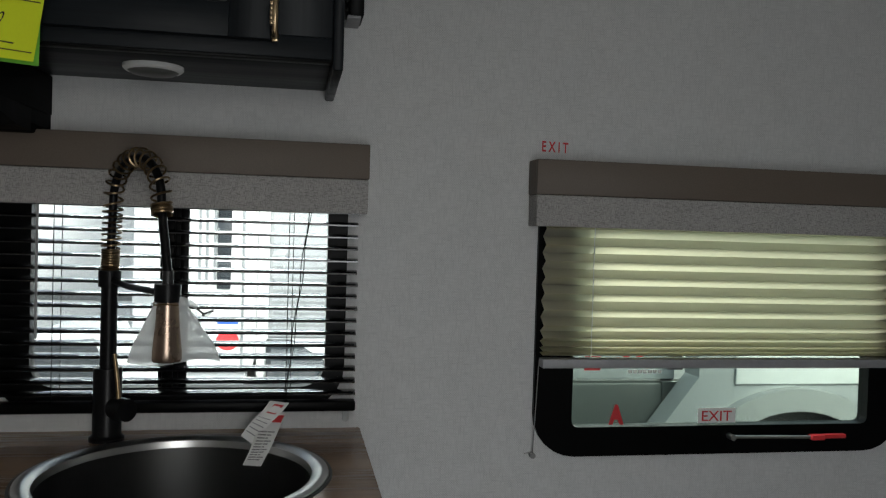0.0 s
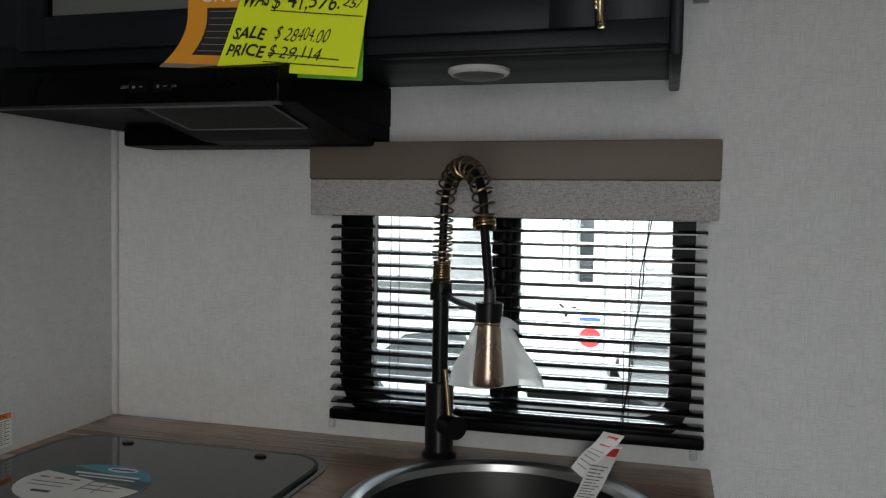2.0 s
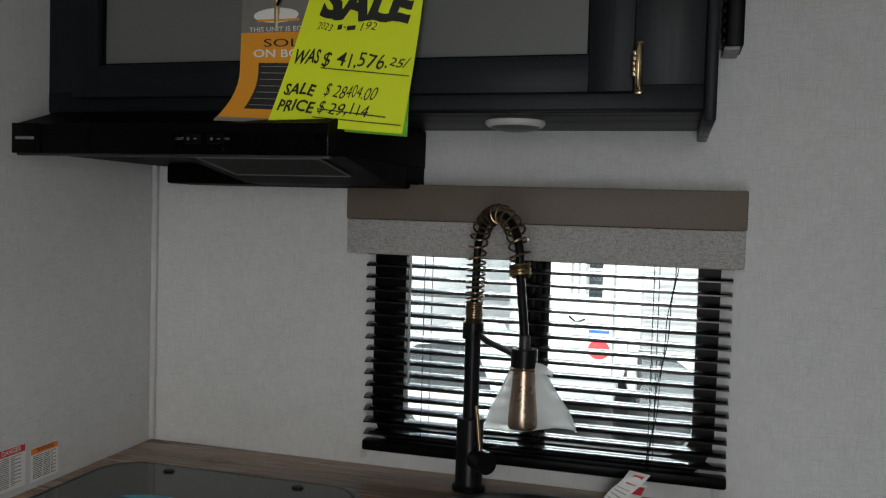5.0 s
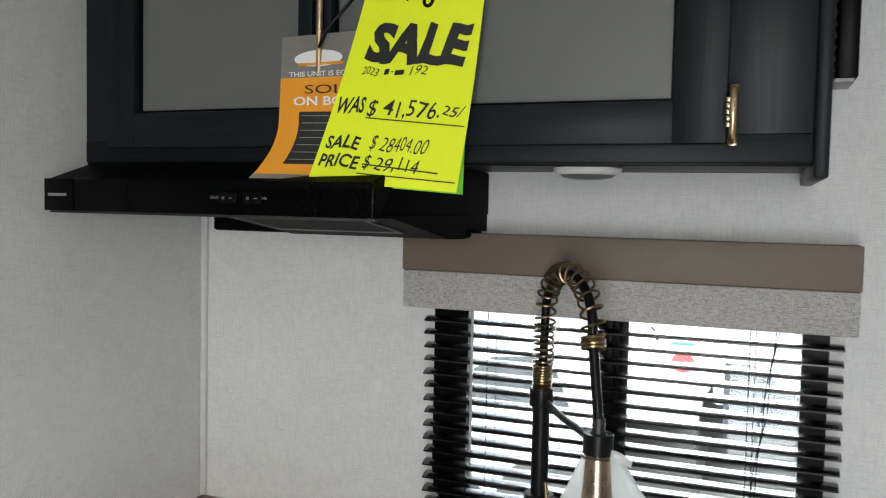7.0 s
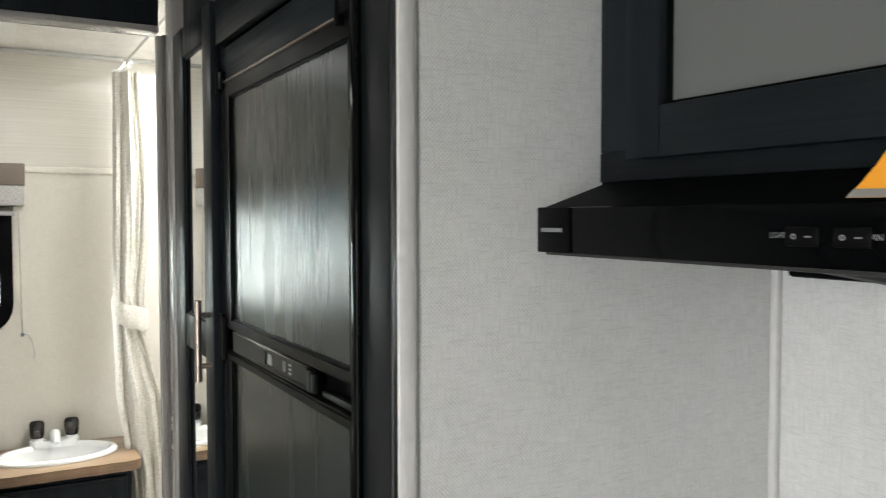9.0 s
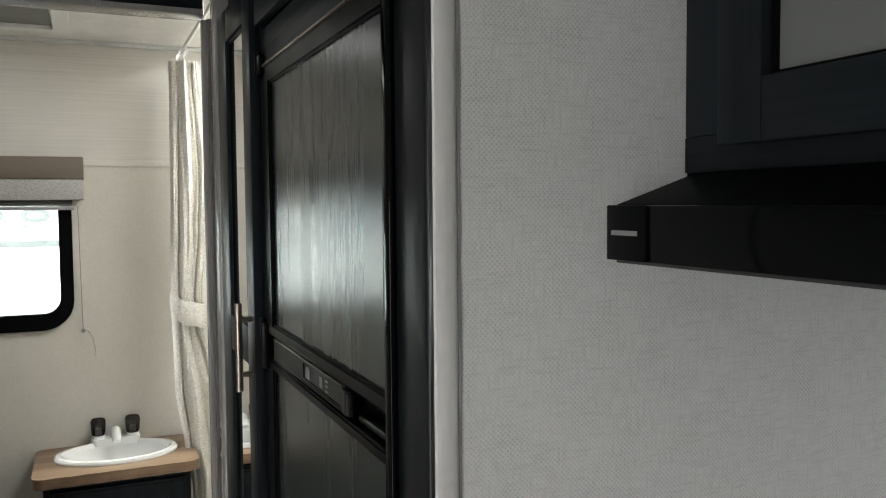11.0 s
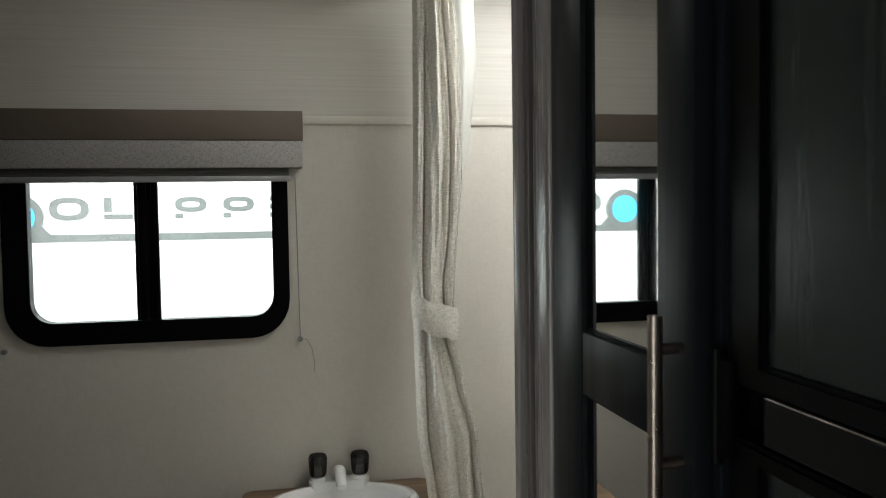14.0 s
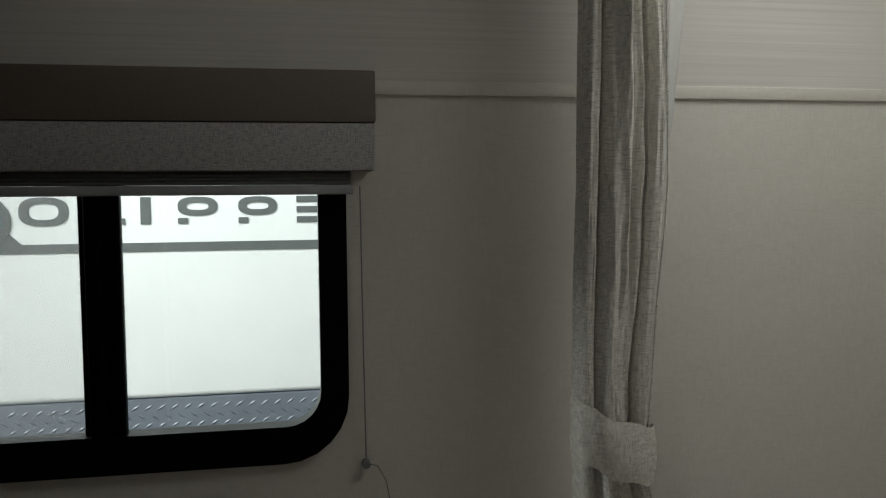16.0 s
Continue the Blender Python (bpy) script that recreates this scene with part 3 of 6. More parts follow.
# red and steel latch bar on the exit window, with its two lugs
latch = bmesh.new()
tube(latch, [(1.02, NORTH - 0.022, 0.879), (1.20, NORTH - 0.022, 0.876)], 0.0035, 8)
tube(latch, [(1.02, NORTH - 0.03, 0.879), (1.02, NORTH - 0.008, 0.879)], 0.006, 10)
latch_bar = part("latch_bar", latch, M["steel"], win_r, "thin steel latch bar")
grip = bmesh.new()
bx(grip, 1.195, 1.226, NORTH - 0.030, NORTH - 0.012, 0.870, 0.881, 0.003)
bx(grip, 1.222, 1.275, NORTH - 0.028, NORTH - 0.016, 0.873, 0.882, 0.003)
part("latch_grip", grip, M["red"], win_r, "red plastic latch grip")


# ---- kitchen ----
def valance(name, axis, u0, u1, wall_in, out, z0, zs, z1, depth, label):
    """A padded box valance: taupe band over a linen band, with returns to the wall."""
    v = thing(name, to3(axis, (u0 + u1) / 2, z0, wall_in), label, "valance", "window valances")
    f = wall_in - out * depth

    def board(za, zb, grow):
        b = bmesh.new()
        for a0, a1, w0, w1 in ((u0 - grow, u1 + grow, f - out * grow, f + out * 0.011), (u0 - grow, u0 + 0.010, f + out * 0.011, wall_in), (u1 - 0.010, u1 + grow, f + out * 0.011, wall_in)):
            lo, hi = sorted((w0, w1))
            if axis == "y":
                bx(b, a0, a1, lo, hi, za, zb, 0.0025)
            else:
                bx(b, lo, hi, a0, a1, za, zb, 0.0025)
        return b

    up = board(zs, z1, 0.0015)
    lo, hi = sorted((f + out * 0.011, wall_in))
    if axis == "y":
        bx(up, u0 + 0.01, u1 - 0.01, lo, hi, z1 - 0.012, z1 - 0.001)
    else:
        bx(up, lo, hi, u0 + 0.01, u1 - 0.01, z1 - 0.012, z1 - 0.001)
    part("upper_band", up, M["taupe"], v, "smooth taupe leatherette band")
    part("lower_band", board(z0, zs - 0.0005, 0.0), M["fabric"], v, "grey woven linen band")
    return v


valance("window_valance", "y", -0.408, 0.270, NORTH, 1, 1.304, 1.366, 1.429, 0.056, "taupe and grey linen box valance above the sink window")
valance("window_valance", "y", 0.586, 1.43, NORTH, 1, 1.292, 1.352, 1.418, 0.056, "taupe and grey linen box valance above the exit window")
valance("window_valance", "x", 0.335, 0.974, WEST, -1, 1.523, 1.582, 1.646, 0.050, "taupe and grey linen box valance above the bath window")

# black slatted blind
blind = thing("window_blind", (-0.06, 1.738, 0.945), "black horizontal slat blind lowered and half open at the sink window", "blind")
sl = bmesh.new()
W, X0, X1 = 0.0125, -0.372, 0.256
sec = [(-W + 2 * W * k / 6, 0.0022 * (1 - ((k - 3) / 3) ** 2)) for k in range(7)]
tilt = radians(10.5)
rows = []
for x in (X0, X1):
    for s in (0.0, -0.0026):
        rows.append([sl.verts.new((x, q * math.cos(tilt) - (h + s) * math.sin(tilt), q * math.sin(tilt) + (h + s) * math.cos(tilt))) for q, h in sec])
for k in range(6):
    sl.faces.new((rows[0][k], rows[0][k + 1], rows[2][k + 1], rows[2][k]))
    sl.faces.new((rows[1][k], rows[1][k + 1], rows[3][k + 1], rows[3][k]))
for a, b in ((0, 1), (2, 3)):
    sl.faces.new(rows[a] + rows[b][::-1])
for k in (0, 6):
    sl.faces.new((rows[0][k], rows[2][k], rows[3][k], rows[1][k]))
bmesh.ops.recalc_face_normals(sl, faces=sl.faces[:])
slat_mesh = finish("slat", sl, M["slat"], True)
for i in range(16):
    s = new("slat", slat_mesh)
    s.parent = blind
    s.location = (0.06 + random.uniform(-0.0015, 0.0015), random.uniform(-0.0006, 0.0006), 0.0335 + 0.02195 * i)
    s.rotation_euler = (radians(random.uniform(-2.5, 2.5)), radians(random.uniform(-0.12, 0.12)), 0)
part("bottom_rail", box(-0.374, 0.258, 1.724, 1.750, 0.944, 0.963, 0.004), M["black"], blind)
part("head_rail", box(-0.37, 0.255, 1.727, 1.752, 1.306, 1.334, 0.002), M["slat"], blind)
for x in (-0.262, -0.255, 0.132, 0.140):
    part("ladder_cord", tube(bmesh.new(), [(x, 1.7255 if x in (-0.262, 0.132) else 1.7505, z) for z in (0.955, 1.15, 1.32)], 0.0008, 6), M["black"], blind)
part("tilt_wand", tube(bmesh.new(), [(-0.287, 1.722, 1.075), (-0.288, 1.7225, 1.20), (-0.288, 1.7235, 1.31)], 0.0022, 8), M["rail"], blind, "thin translucent tilt wand")
cord = bmesh.new()
for dx, ph in ((0.0, 0.0), (0.003, 1.4)):
    tube(cord, [(0.166 + dx - 0.036 * k / 20 + 0.0018 * math.sin(k * 0.9 + ph), 1.716, 1.31 - 0.345 * k / 20) for k in range(21)], 0.0009, 6)
part("lift_cord", cord, M["black"], blind)
for x in (-0.384, 0.243):
    part("hold_down", box(x - 0.006, x + 0.006, 1.757, NORTH - 0.0005, 0.918, 0.936, 0.003), M["bag"], blind, "small clear hold-down clip")

# paper warning tag on the blind cord, hanging over the sink
tag = thing("paper_tag", (0.105, 1.70, 0.90), "crumpled white paper warning tag hanging from the blind cord", "tag")


def strip(f, nu=6, nv=14):
    bm = bmesh.new()
    g = [[bm.verts.new(f(i / nu, j / nv)) for i in range(nu + 1)] for j in range(nv + 1)]
    for j in range(nv):
        for i in range(nu):
            bm.faces.new((g[j][i], g[j][i + 1], g[j + 1][i + 1], g[j + 1][i]))
    return bm


def thick(bm, t):
    bmesh.ops.recalc_face_normals(bm, faces=bm.faces[:])
    bmesh.ops.solidify(bm, geom=bm.faces[:], thickness=t)
    return bm




def leaf(tl, tr, bl, br, bend):
    tl, tr, bl, br = map(Vector, (tl, tr, bl, br))
    return lambda u, v: (tl * (1 - u) + tr * u) * (1 - v) + (bl * (1 - u) + br * u) * v + Vector((0, bend * math.sin(2.6 * math.pi * v + u), 0.4 * bend * math.sin(2 * math.pi * v)))


tagf = leaf((0.098, 1.685, 0.950), (0.1355, 1.682, 0.950), (0.066, 1.612, 0.881), (0.096, 1.609, 0.880), 0.004)
part("leaflet", thick(strip(tagf), 0.0005), M["paperwhite"], tag)
tagf2 = leaf((0.106, 1.681, 0.974), (0.139, 1.679, 0.971), (0.060, 1.655, 0.9215), (0.080, 1.653, 0.906), -0.004)
part("folded_leaflet", thick(strip(tagf2), 0.0005), M["paperwhite"], tag)
ink = bmesh.new()
for k in range(5):
    v0 = 0.45 + 0.10 * k
    ink.faces.new([ink.verts.new(tagf2(u, v) + Vector((0, -0.0012, 0.001))) for u, v in ((0.12, v0), (0.86, v0), (0.86, v0 + 0.020), (0.12, v0 + 0.020))])
part("fold_print", ink, M["rail"], tag, smooth=False)
ink = bmesh.new()
ink.faces.new([ink.verts.new(tagf2(u, v) + Vector((0, -0.0012, 0.001))) for u, v in ((0.35, 0.06), (0.85, 0.06), (0.80, 0.30), (0.30, 0.30))])
part("warning_mark", ink, M["red"], tag, smooth=False)
ink = bmesh.new()
for k in range(11):
    for a, b in ((0.12, 0.5), (0.54, 0.86 - 0.1 * (k % 3))):
        v0 = 0.36 + 0.052 * k
        ink.faces.new([ink.verts.new(tagf(u, v) + Vector((0, -0.001, 0.0012))) for u, v in ((a, v0), (b, v0), (b, v0 + 0.02), (a, v0 + 0.02))])
part("small_print", ink, M["greyink"], tag, smooth=False)
ink = bmesh.new()
for a, b, v0, v1 in ((0.5, 0.95, 0.05, 0.2), (0.15, 0.4, 0.1, 0.16)):
    ink.faces.new([ink.verts.new(tagf(u, v) + Vector((0, -0.001, 0.0012))) for u, v in ((a, v0), (b, v0), (b, v1), (a, v1))])
part("red_print", ink, M["red"], tag, smooth=False)

# pleated shade over the exit window
shade = thing("pleated_shade", (1.0, 1.73, 1.02), "cream pleated fabric shade lowered halfway over the exit window", "window shade")
ps = bmesh.new()
zs, z, k = [], 1.335, 0
while z > 1.040:
    zs.append((z, k % 2))
    z -= 0.0155 if z > 1.12 else max(0.0035, 0.0155 * (z - 1.03) / 0.09)
    k += 1
rows = []
for x in (0.612, 1.40):
    rows.append([ps.verts.new((x, 1.742 - (0.011 if o else -0.011), zz)) for zz, o in zs])
for j in range(len(zs) - 1):
    ps.faces.new((rows[0][j], rows[1][j], rows[1][j + 1], rows[0][j + 1]))
part("pleated_cloth", ps, M["shade"], shade, smooth=False)
part("bottom_rail", box(0.610, 1.405, 1.724, 1.752, 1.022, 1.040, 0.003), M["rail"], shade, "grey plastic bottom rail")
for x in (0.708, 1.352):
    part("cord", tube(bmesh.new(), [(x + 0.0006 * (j % 2), 1.7305, 1.04 + 0.0225 * j) for j in range(13)], 0.0010, 6), M["paperwhite"], shade)
part("tension_cord", tube(bmesh.new(), [(0.611, 1.752, 1.03), (0.609, 1.757, 0.93), (0.607, 1.762, 0.848)], 0.0010, 6), M["greyink"], shade)
part("cord_anchor", tube(bmesh.new(), [(0.607, 1.769, 0.846), (0.607, 1.757, 0.846)], 0.0055, 14), M["greyink"], shade)
part("cord_end", tube(bmesh.new(), [(0.607, 1.758, 0.846), (0.598, 1.757, 0.853), (0.590, 1.760, 0.850)], 0.0007, 5), M["greyink"], shade)

# red exit lettering on the wall
w = fit_width(words("E X I T", 0.03, 0.0006), 0.053)
solo("exit_letters", onto(w, lambda x, y: (0.609 + x, NORTH - 0.0012, 1.438 + y * 0.95 - x * 0.03)), M["red"], "small red stick-on EXIT lettering on the wall", "sign", smooth=False)
# stickers on the exit window
stick = thing("window_sticker", (0.965, NORTH + 0.016, 0.905), "white sticker with red EXIT lettering on the window glass", "sticker")
part("backing", box(0.958, 1.041, NORTH + 0.0035, NORTH + 0.0045, 0.902, 0.932), M["paperwhite"], stick, smooth=False)
w = fit_width(words("EXIT", 0.03, 0.0002), 0.066)
part("lettering", onto(w, lambda x, y: (0.9665 + x, NORTH + 0.0030, 0.906 + y)), M["red"], stick, smooth=False)

w = fit_width(words("A", 0.05, 0.003), 0.032)
solo("letter_decal", onto(w, lambda x, y: (0.766 + x, NORTH + 0.0030, 0.904 + y * 1.0)), M["red"], "red letter decal low on the exit window glass", "decal", smooth=False)

# red and dark exit decals behind the shade's rail
dec = thing("window_decal", (0.712, NORTH + 0.0035, 1.010), "red and dark exit pictogram decals high on the window glass", "decal")
b = bmesh.new()
ring(b, "y", [(0.712, 1.010), (0.745, 1.010), (0.745, 1.038), (0.712, 1.038)], [(0.717, 1.015), (0.740, 1.015), (0.740, 1.033), (0.717, 1.033)], NORTH + 0.0030, NORTH + 0.0036)
part("red_square", b, M["red"], dec, smooth=False)
b = bmesh.new()
for k in (0, 1):
    x0, x1 = (0.780, 0.845) if k else (0.845, 0.780)
    slab(b, "y", [(x0 - 0.006, 1.014), (x0 + 0.006, 1.014), (x1 + 0.006, 1.047), (x1 - 0.006, 1.047)], NORTH + 0.0030 - 0.0004 * k, NORTH + 0.0036)
part("red_cross", b, M["red"], dec, smooth=False)
b = bmesh.new()
bx(b, 0.888, 0.921, NORTH + 0.0030, NORTH + 0.0036, 1.011, 1.042)
part("dark_block", b, M["decal"], dec, smooth=False)
for k in range(7):
    part("print_bar", box(0.804 + 0.0105 * k, 0.804 + 0.0105 * k + 0.008, NORTH + 0.0030, NORTH + 0.0036, 1.004, 1.011), M["paperwhite"], dec, smooth=False)

# wall cabinet over the counter
cab = thing("wall_cabinet", (-0.33, 1.62, 1.53), "charcoal laminate wall cabinet with frosted panes and brass pulls", "cabinet")
CX0, CX1, CF, CB, CT = -0.847, 0.190, 1.477, NORTH - 0.001, TOP - 0.001
part("bottom_board", box(CX0, CX1, CF + 0.0185, CB, 1.529, 1.545, 0.001), M["cab"], cab)
part("side_board", box(CX0, CX0 + 0.015, CF + 0.0185, CB, 1.545, CT), M["cabv"], cab, smooth=False)
part("back_board", box(CX0 + 0.015, CX1, CB - 0.008, CB, 1.545, CT), M["cab"], cab, smooth=False)
for x0, x1 in ((CX0, -0.762), (-0.466, -0.402), (0.060, CX1)):
    part("face_stile", box(x0, x1, CF, CF + 0.018, 1.5605, 1.9295, 0.0008), M["cabv"], cab)
part("face_rail", box(CX0, CX1, CF - 0.0005, CF + 0.018, 1.528, 1.560, 0.0008), M["cab"], cab)
part("face_rail", box(CX0, CX1, CF - 0.0005, CF + 0.018, 1.930, CT, 0.0008), M["cab"], cab)
part("light_rail", box(CX0, CX1, CF + 0.002, CF + 0.022, 1.524, 1.530, 0.001), M["black"], cab)
part("end_panel", box(CX1, 0.206, CF - 0.014, CB, 1.5105, CT, 0.003), M["cabv"], cab)


def framed_door(x0, x1, z0, z1, px0, px1, pz0, pz1):
    y0, y1 = CF - 0.019, CF - 0.0015
    ds = part("door", box(x0, px0, y0, y1, z0, z1, 0.0015), M["cabv"], cab)
    part("door_stile", box(px1, x1, y0, y1, z0, z1, 0.0015), M["cabv"], ds)
    part("door_rail", box(px0, px1, y0 + 0.0006, y1, z0, pz0, 0.0012), M["cab"], ds)
    part("door_rail", box(px0, px1, y0 + 0.0006, y1, pz1, z1, 0.0012), M["cab"], ds)
    part("frosted_pane", box(px0 - 0.002, px1 + 0.002, y0 + 0.0160, y0 + 0.0174, pz0 - 0.002, pz1 + 0.002), M["frost"], ds, "grey frosted glass pane", smooth=False)
    bead = bmesh.new()
    ring(bead, "y", [(px0, pz0), (px1, pz0), (px1, pz1), (px0, pz1)], [(px0 + 0.004, pz0 + 0.004), (px1 - 0.004, pz0 + 0.004), (px1 - 0.004, pz1 - 0.004), (px0 + 0.004, pz1 - 0.004)], y0 + 0.011, y0 + 0.0165)
    part("bead", bead, M["black"], ds, smooth=False)
    return ds


door_l = framed_door(-0.786, -0.436, 1.549, 1.945, -0.738, -0.458, 1.600, 1.885)
door_r = framed_door(-0.432, 0.099, 1.549, 1.945, -0.407, 0.040, 1.598, 1.885)
# cast brass pull with a ribbed grip
p = bmesh.new()
tube(p, [(0.106, CF - 0.019, 1.552), (0.106, CF - 0.038, 1.556), (0.106, CF - 0.044, 1.566), (0.106, CF - 0.0455, 1.580), (0.106, CF - 0.044, 1.594), (0.106, CF - 0.038, 1.604), (0.106, CF - 0.019, 1.608)], [0.006, 0.0045, 0.0042, 0.0046, 0.0042, 0.0045, 0.006], 12)
for k in range(5):
    bx(p, 0.0985, 0.104, CF - 0.046, CF - 0.034, 1.5645 + 0.0068 * k, 1.5700 + 0.0068 * k, 0.0012)
bx(p, 0.101, 0.111, CF - 0.023, CF - 0.0185, 1.545, 1.556, 0.002)
bx(p, 0.101, 0.111, CF - 0.023, CF - 0.0185, 1.603, 1.614, 0.002)
part("pull", p, M["brass"], door_r, "cast pale brass pull")
p = bmesh.new()
tube(p, [(-0.418, 1.4475, 1.645), (-0.418, 1.4475, 1.80)], 0.0042, 12)
tube(p, [(-0.418, CF - 0.019, 1.70), (-0.418, 1.4475, 1.70)], 0.0035, 10)
tube(p, [(-0.418, CF - 0.019, 1.76), (-0.418, 1.4475, 1.76)], 0.0035, 10)
part("pull", p, M["brass"], door_r, "long slim brass bar pull")

# puck light under the cabinet
puck = thing("puck_light", (-0.088, 1.617, 1.515), "round white unlit puck light under the wall cabinet", "light")
part("housing", lathe(bmesh.new(), [(0.0, 1.5279), (0.047, 1.5279), (0.047, 1.523), (0.043, 1.519), (0.039, 1.5185)], -0.088, 1.617), M["white"], puck)
part("lens", lathe(bmesh.new(), [(0.0395, 1.519), (0.034, 1.515), (0.020, 1.5125), (0.0, 1.5118)], -0.088, 1.617), M["frost"], puck, "ribbed milky lens")

# black bracket on the wall beside the cabinet
br = thing("wall_bracket", (0.24, 1.72, 1.65), "black plastic wall bracket with a ribbed edge", "bracket")
part("plate", box(0.226, 0.252, 1.690, NORTH - 0.0005, 1.652, 1.93, 0.003), M["black"], br)
r = bmesh.new()
for k in range(17):
    bx(r, 0.219, 0.2262, 1.700, 1.760, 1.660 + 0.0155 * k, 1.669 + 0.0155 * k, 0.0015)
part("ribs", r, M["black"], br)
part("end_cap", box(0.223, 0.247, 1.692, 1.766, 1.647, 1.6522, 0.001), M["rail"], br)

# range hood
hood = thing("range_hood", (-0.56, 1.575, 1.44), "glossy black range hood under the wall cabinet", "range hood")
HX0, HX1 = -0.828, -0.302
h = bmesh.new()
prof = [(1.384, 1.4995), (1.470, 1.5275), (NORTH - 0.001, 1.5275), (NORTH - 0.001, 1.4570), (1.400, 1.4570), (1.396, 1.4545), (1.384, 1.4545)]
a = [h.verts.new((HX0 + 0.002, y, z)) for y, z in prof]
c = [h.verts.new((HX1 + (0.0 if y < 1.5 else 0.022), y, z)) for y, z in prof]
h.faces.new(a)
h.faces.new(c)
for k in range(len(prof)):
    j = (k + 1) % len(prof)
    h.faces.new((a[k], a[j], c[j], c[k]))
bmesh.ops.recalc_face_normals(h, faces=h.faces[:])
bmesh.ops.bevel(h, geom=h.edges[:], offset=0.002, segments=2, affect="EDGES")
part("shell", h, M["hoodpaint"], hood, smooth=False)
part("front_panel", box(HX0, HX1, 1.3795, 1.3845, 1.4535, 1.4995, 0.0018), M["gloss"], hood)
part("end_cap", box(HX0, HX0 + 0.052, 1.3775, 1.3797, 1.4535, 1.4995, 0.001), M["black"], hood, "satin black end cap")
part("maker_plate", box(-0.820, -0.786, 1.3766, 1.3777, 1.4745, 1.4785), M["greyink"], hood, smooth=False)
for x, body_text, tx in ((-0.512, "LIGHT", -0.532), (-0.474, "FAN", -0.4555)):
    sw = part("rocker_switch", box(x - 0.014, x + 0.014, 1.3765, 1.3797, 1.469, 1.483, 0.0015), M["black"], hood)
    bits = bmesh.new()
    ring(bits, "y", rounded(x - 0.008, x - 0.004, 1.474, 1.478, 0.0018, 4), rounded(x - 0.007, x - 0.005, 1.475, 1.477, 0.0009, 4), 1.3761, 1.3766)
    bx(bits, x + 0.003, x + 0.008, 1.3761, 1.3766, 1.4755, 1.4766)
    part("switch_mark", bits, M["greyink"], sw, smooth=False)
    w = fit_width(words(body_text, 0.006), 0.013 if body_text == "LIGHT" else 0.010)
    part("lettering", onto(w, lambda x, y: (tx - 0.008 + x, 1.3791, 1.4745 + y)), M["greyink"], hood, smooth=False)
lip = bmesh.new()
bx(lip, HX0 + 0.002, HX1, 1.386, 1.398, 1.4505, 1.4545, 0.001)
part("steel_lip", lip, M["darkmetal"], hood)


def under(x, y, d=0.0):
    return Vector((x, y, 1.4540 - 0.157 * (y - 1.401) - d))


g = bmesh.new()
slab(g, "x", [(1.4005, 1.4568), (1.4005, 1.4545), (1.602, 1.4228), (1.671, 1.4212), (1.671, 1.4568)], -0.552, -0.285)
part("filter_pan", g, M["hoodpaint"], hood, smooth=False)
g = bmesh.new()
q = [(-0.522, 1.404), (-0.326, 1.404), (-0.326, 1.522), (-0.522, 1.522)]
f = g.faces.new([g.verts.new(under(x, y, 0.002)) for x, y in q])
thick(g, 0.0015)
part("filter_screen", g, M["mesh"], hood, "grey metal filter screen", smooth=False)
for (x0, y0), (x1, y1) in zip(q, q[1:] + q[:1]):
    part("filter_frame", tube(bmesh.new(), [under(x0, y0, 0.002), under(x1, y1, 0.002)], 0.0018, 6), M["meshedge"], hood)
g = bmesh.new()
side = [(1.388, 1.4570), (1.388, 1.4545), (1.768, 1.4310), (1.768, 1.4570)]
near = [g.verts.new((-0.3035 + 0.0215 * (y - 1.388) / 0.38, y, z)) for y, z in side]
far = [g.verts.new((-0.3060 + 0.0215 * (y - 1.388) / 0.38, y, z)) for y, z in side]
g.faces.new(near), g.faces.new(far[::-1])
for k in range(4):
    g.faces.new((near[k], near[(k + 1) % 4], far[(k + 1) % 4], far[k]))
bmesh.ops.recalc_face_normals(g, faces=g.faces[:])
part("side_plate", g, M["hoodpaint"], hood, smooth=False)
g = bmesh.new()
bx(g, -0.755, -0.290, 1.672, NORTH - 0.001, 1.421, 1.4568, 0.005)
part("rear_pan", g, M["hoodpaint"], hood)

# counter, base cabinets, sink and cooktop
CZ = 0.904
SX, SY, SR = -0.020, 1.492, 0.222
ct = bmesh.new()
KX0, KX1, KY0, KY1 = -0.847, 0.268, 1.148, NORTH - 0.001
n = 64
outer = []
for k in range(n):
    a = 2 * math.pi * k / n
    dx, dy = math.cos(a), math.sin(a)
    s = min([(e - SX) / dx for e in (KX0, KX1) if (e - SX) * dx > 1e-9] + [(e - SY) / dy for e in (KY0, KY1) if (e - SY) * dy > 1e-9])
    outer.append((SX + s * dx, SY + s * dy))
for cx, cy in ((KX0, KY0), (KX1, KY0), (KX1, KY1), (KX0, KY1)):
    a = math.atan2(cy - SY, cx - SX) % (2 * math.pi)
    outer[round(a / (2 * math.pi) * n) % n] = (cx, cy)
inner = [(SX + (SR - 0.012) * math.cos(2 * math.pi * k / n), SY + (SR - 0.012) * math.sin(2 * math.pi * k / n)) for k in range(n)]
ring(ct, "z", outer, inner, CZ - 0.034, CZ)
top = thing("countertop", (-0.29, 1.46, CZ - 0.034), "brown wood-look laminate countertop with round sink cutout", "countertop")
part("slab", ct, M["counter"], top, smooth=False)
part("edge_band", box(KX0, KX1 + 0.002, KY0 - 0.002, KY0, CZ - 0.0345, CZ - 0.0005), M["oakx"], top, "oak-look front edge band", smooth=False)
part("edge_band", box(KX1, KX1 + 0.002, KY0, KY1, CZ - 0.0345, CZ - 0.0005), M["counter"], top, smooth=False)
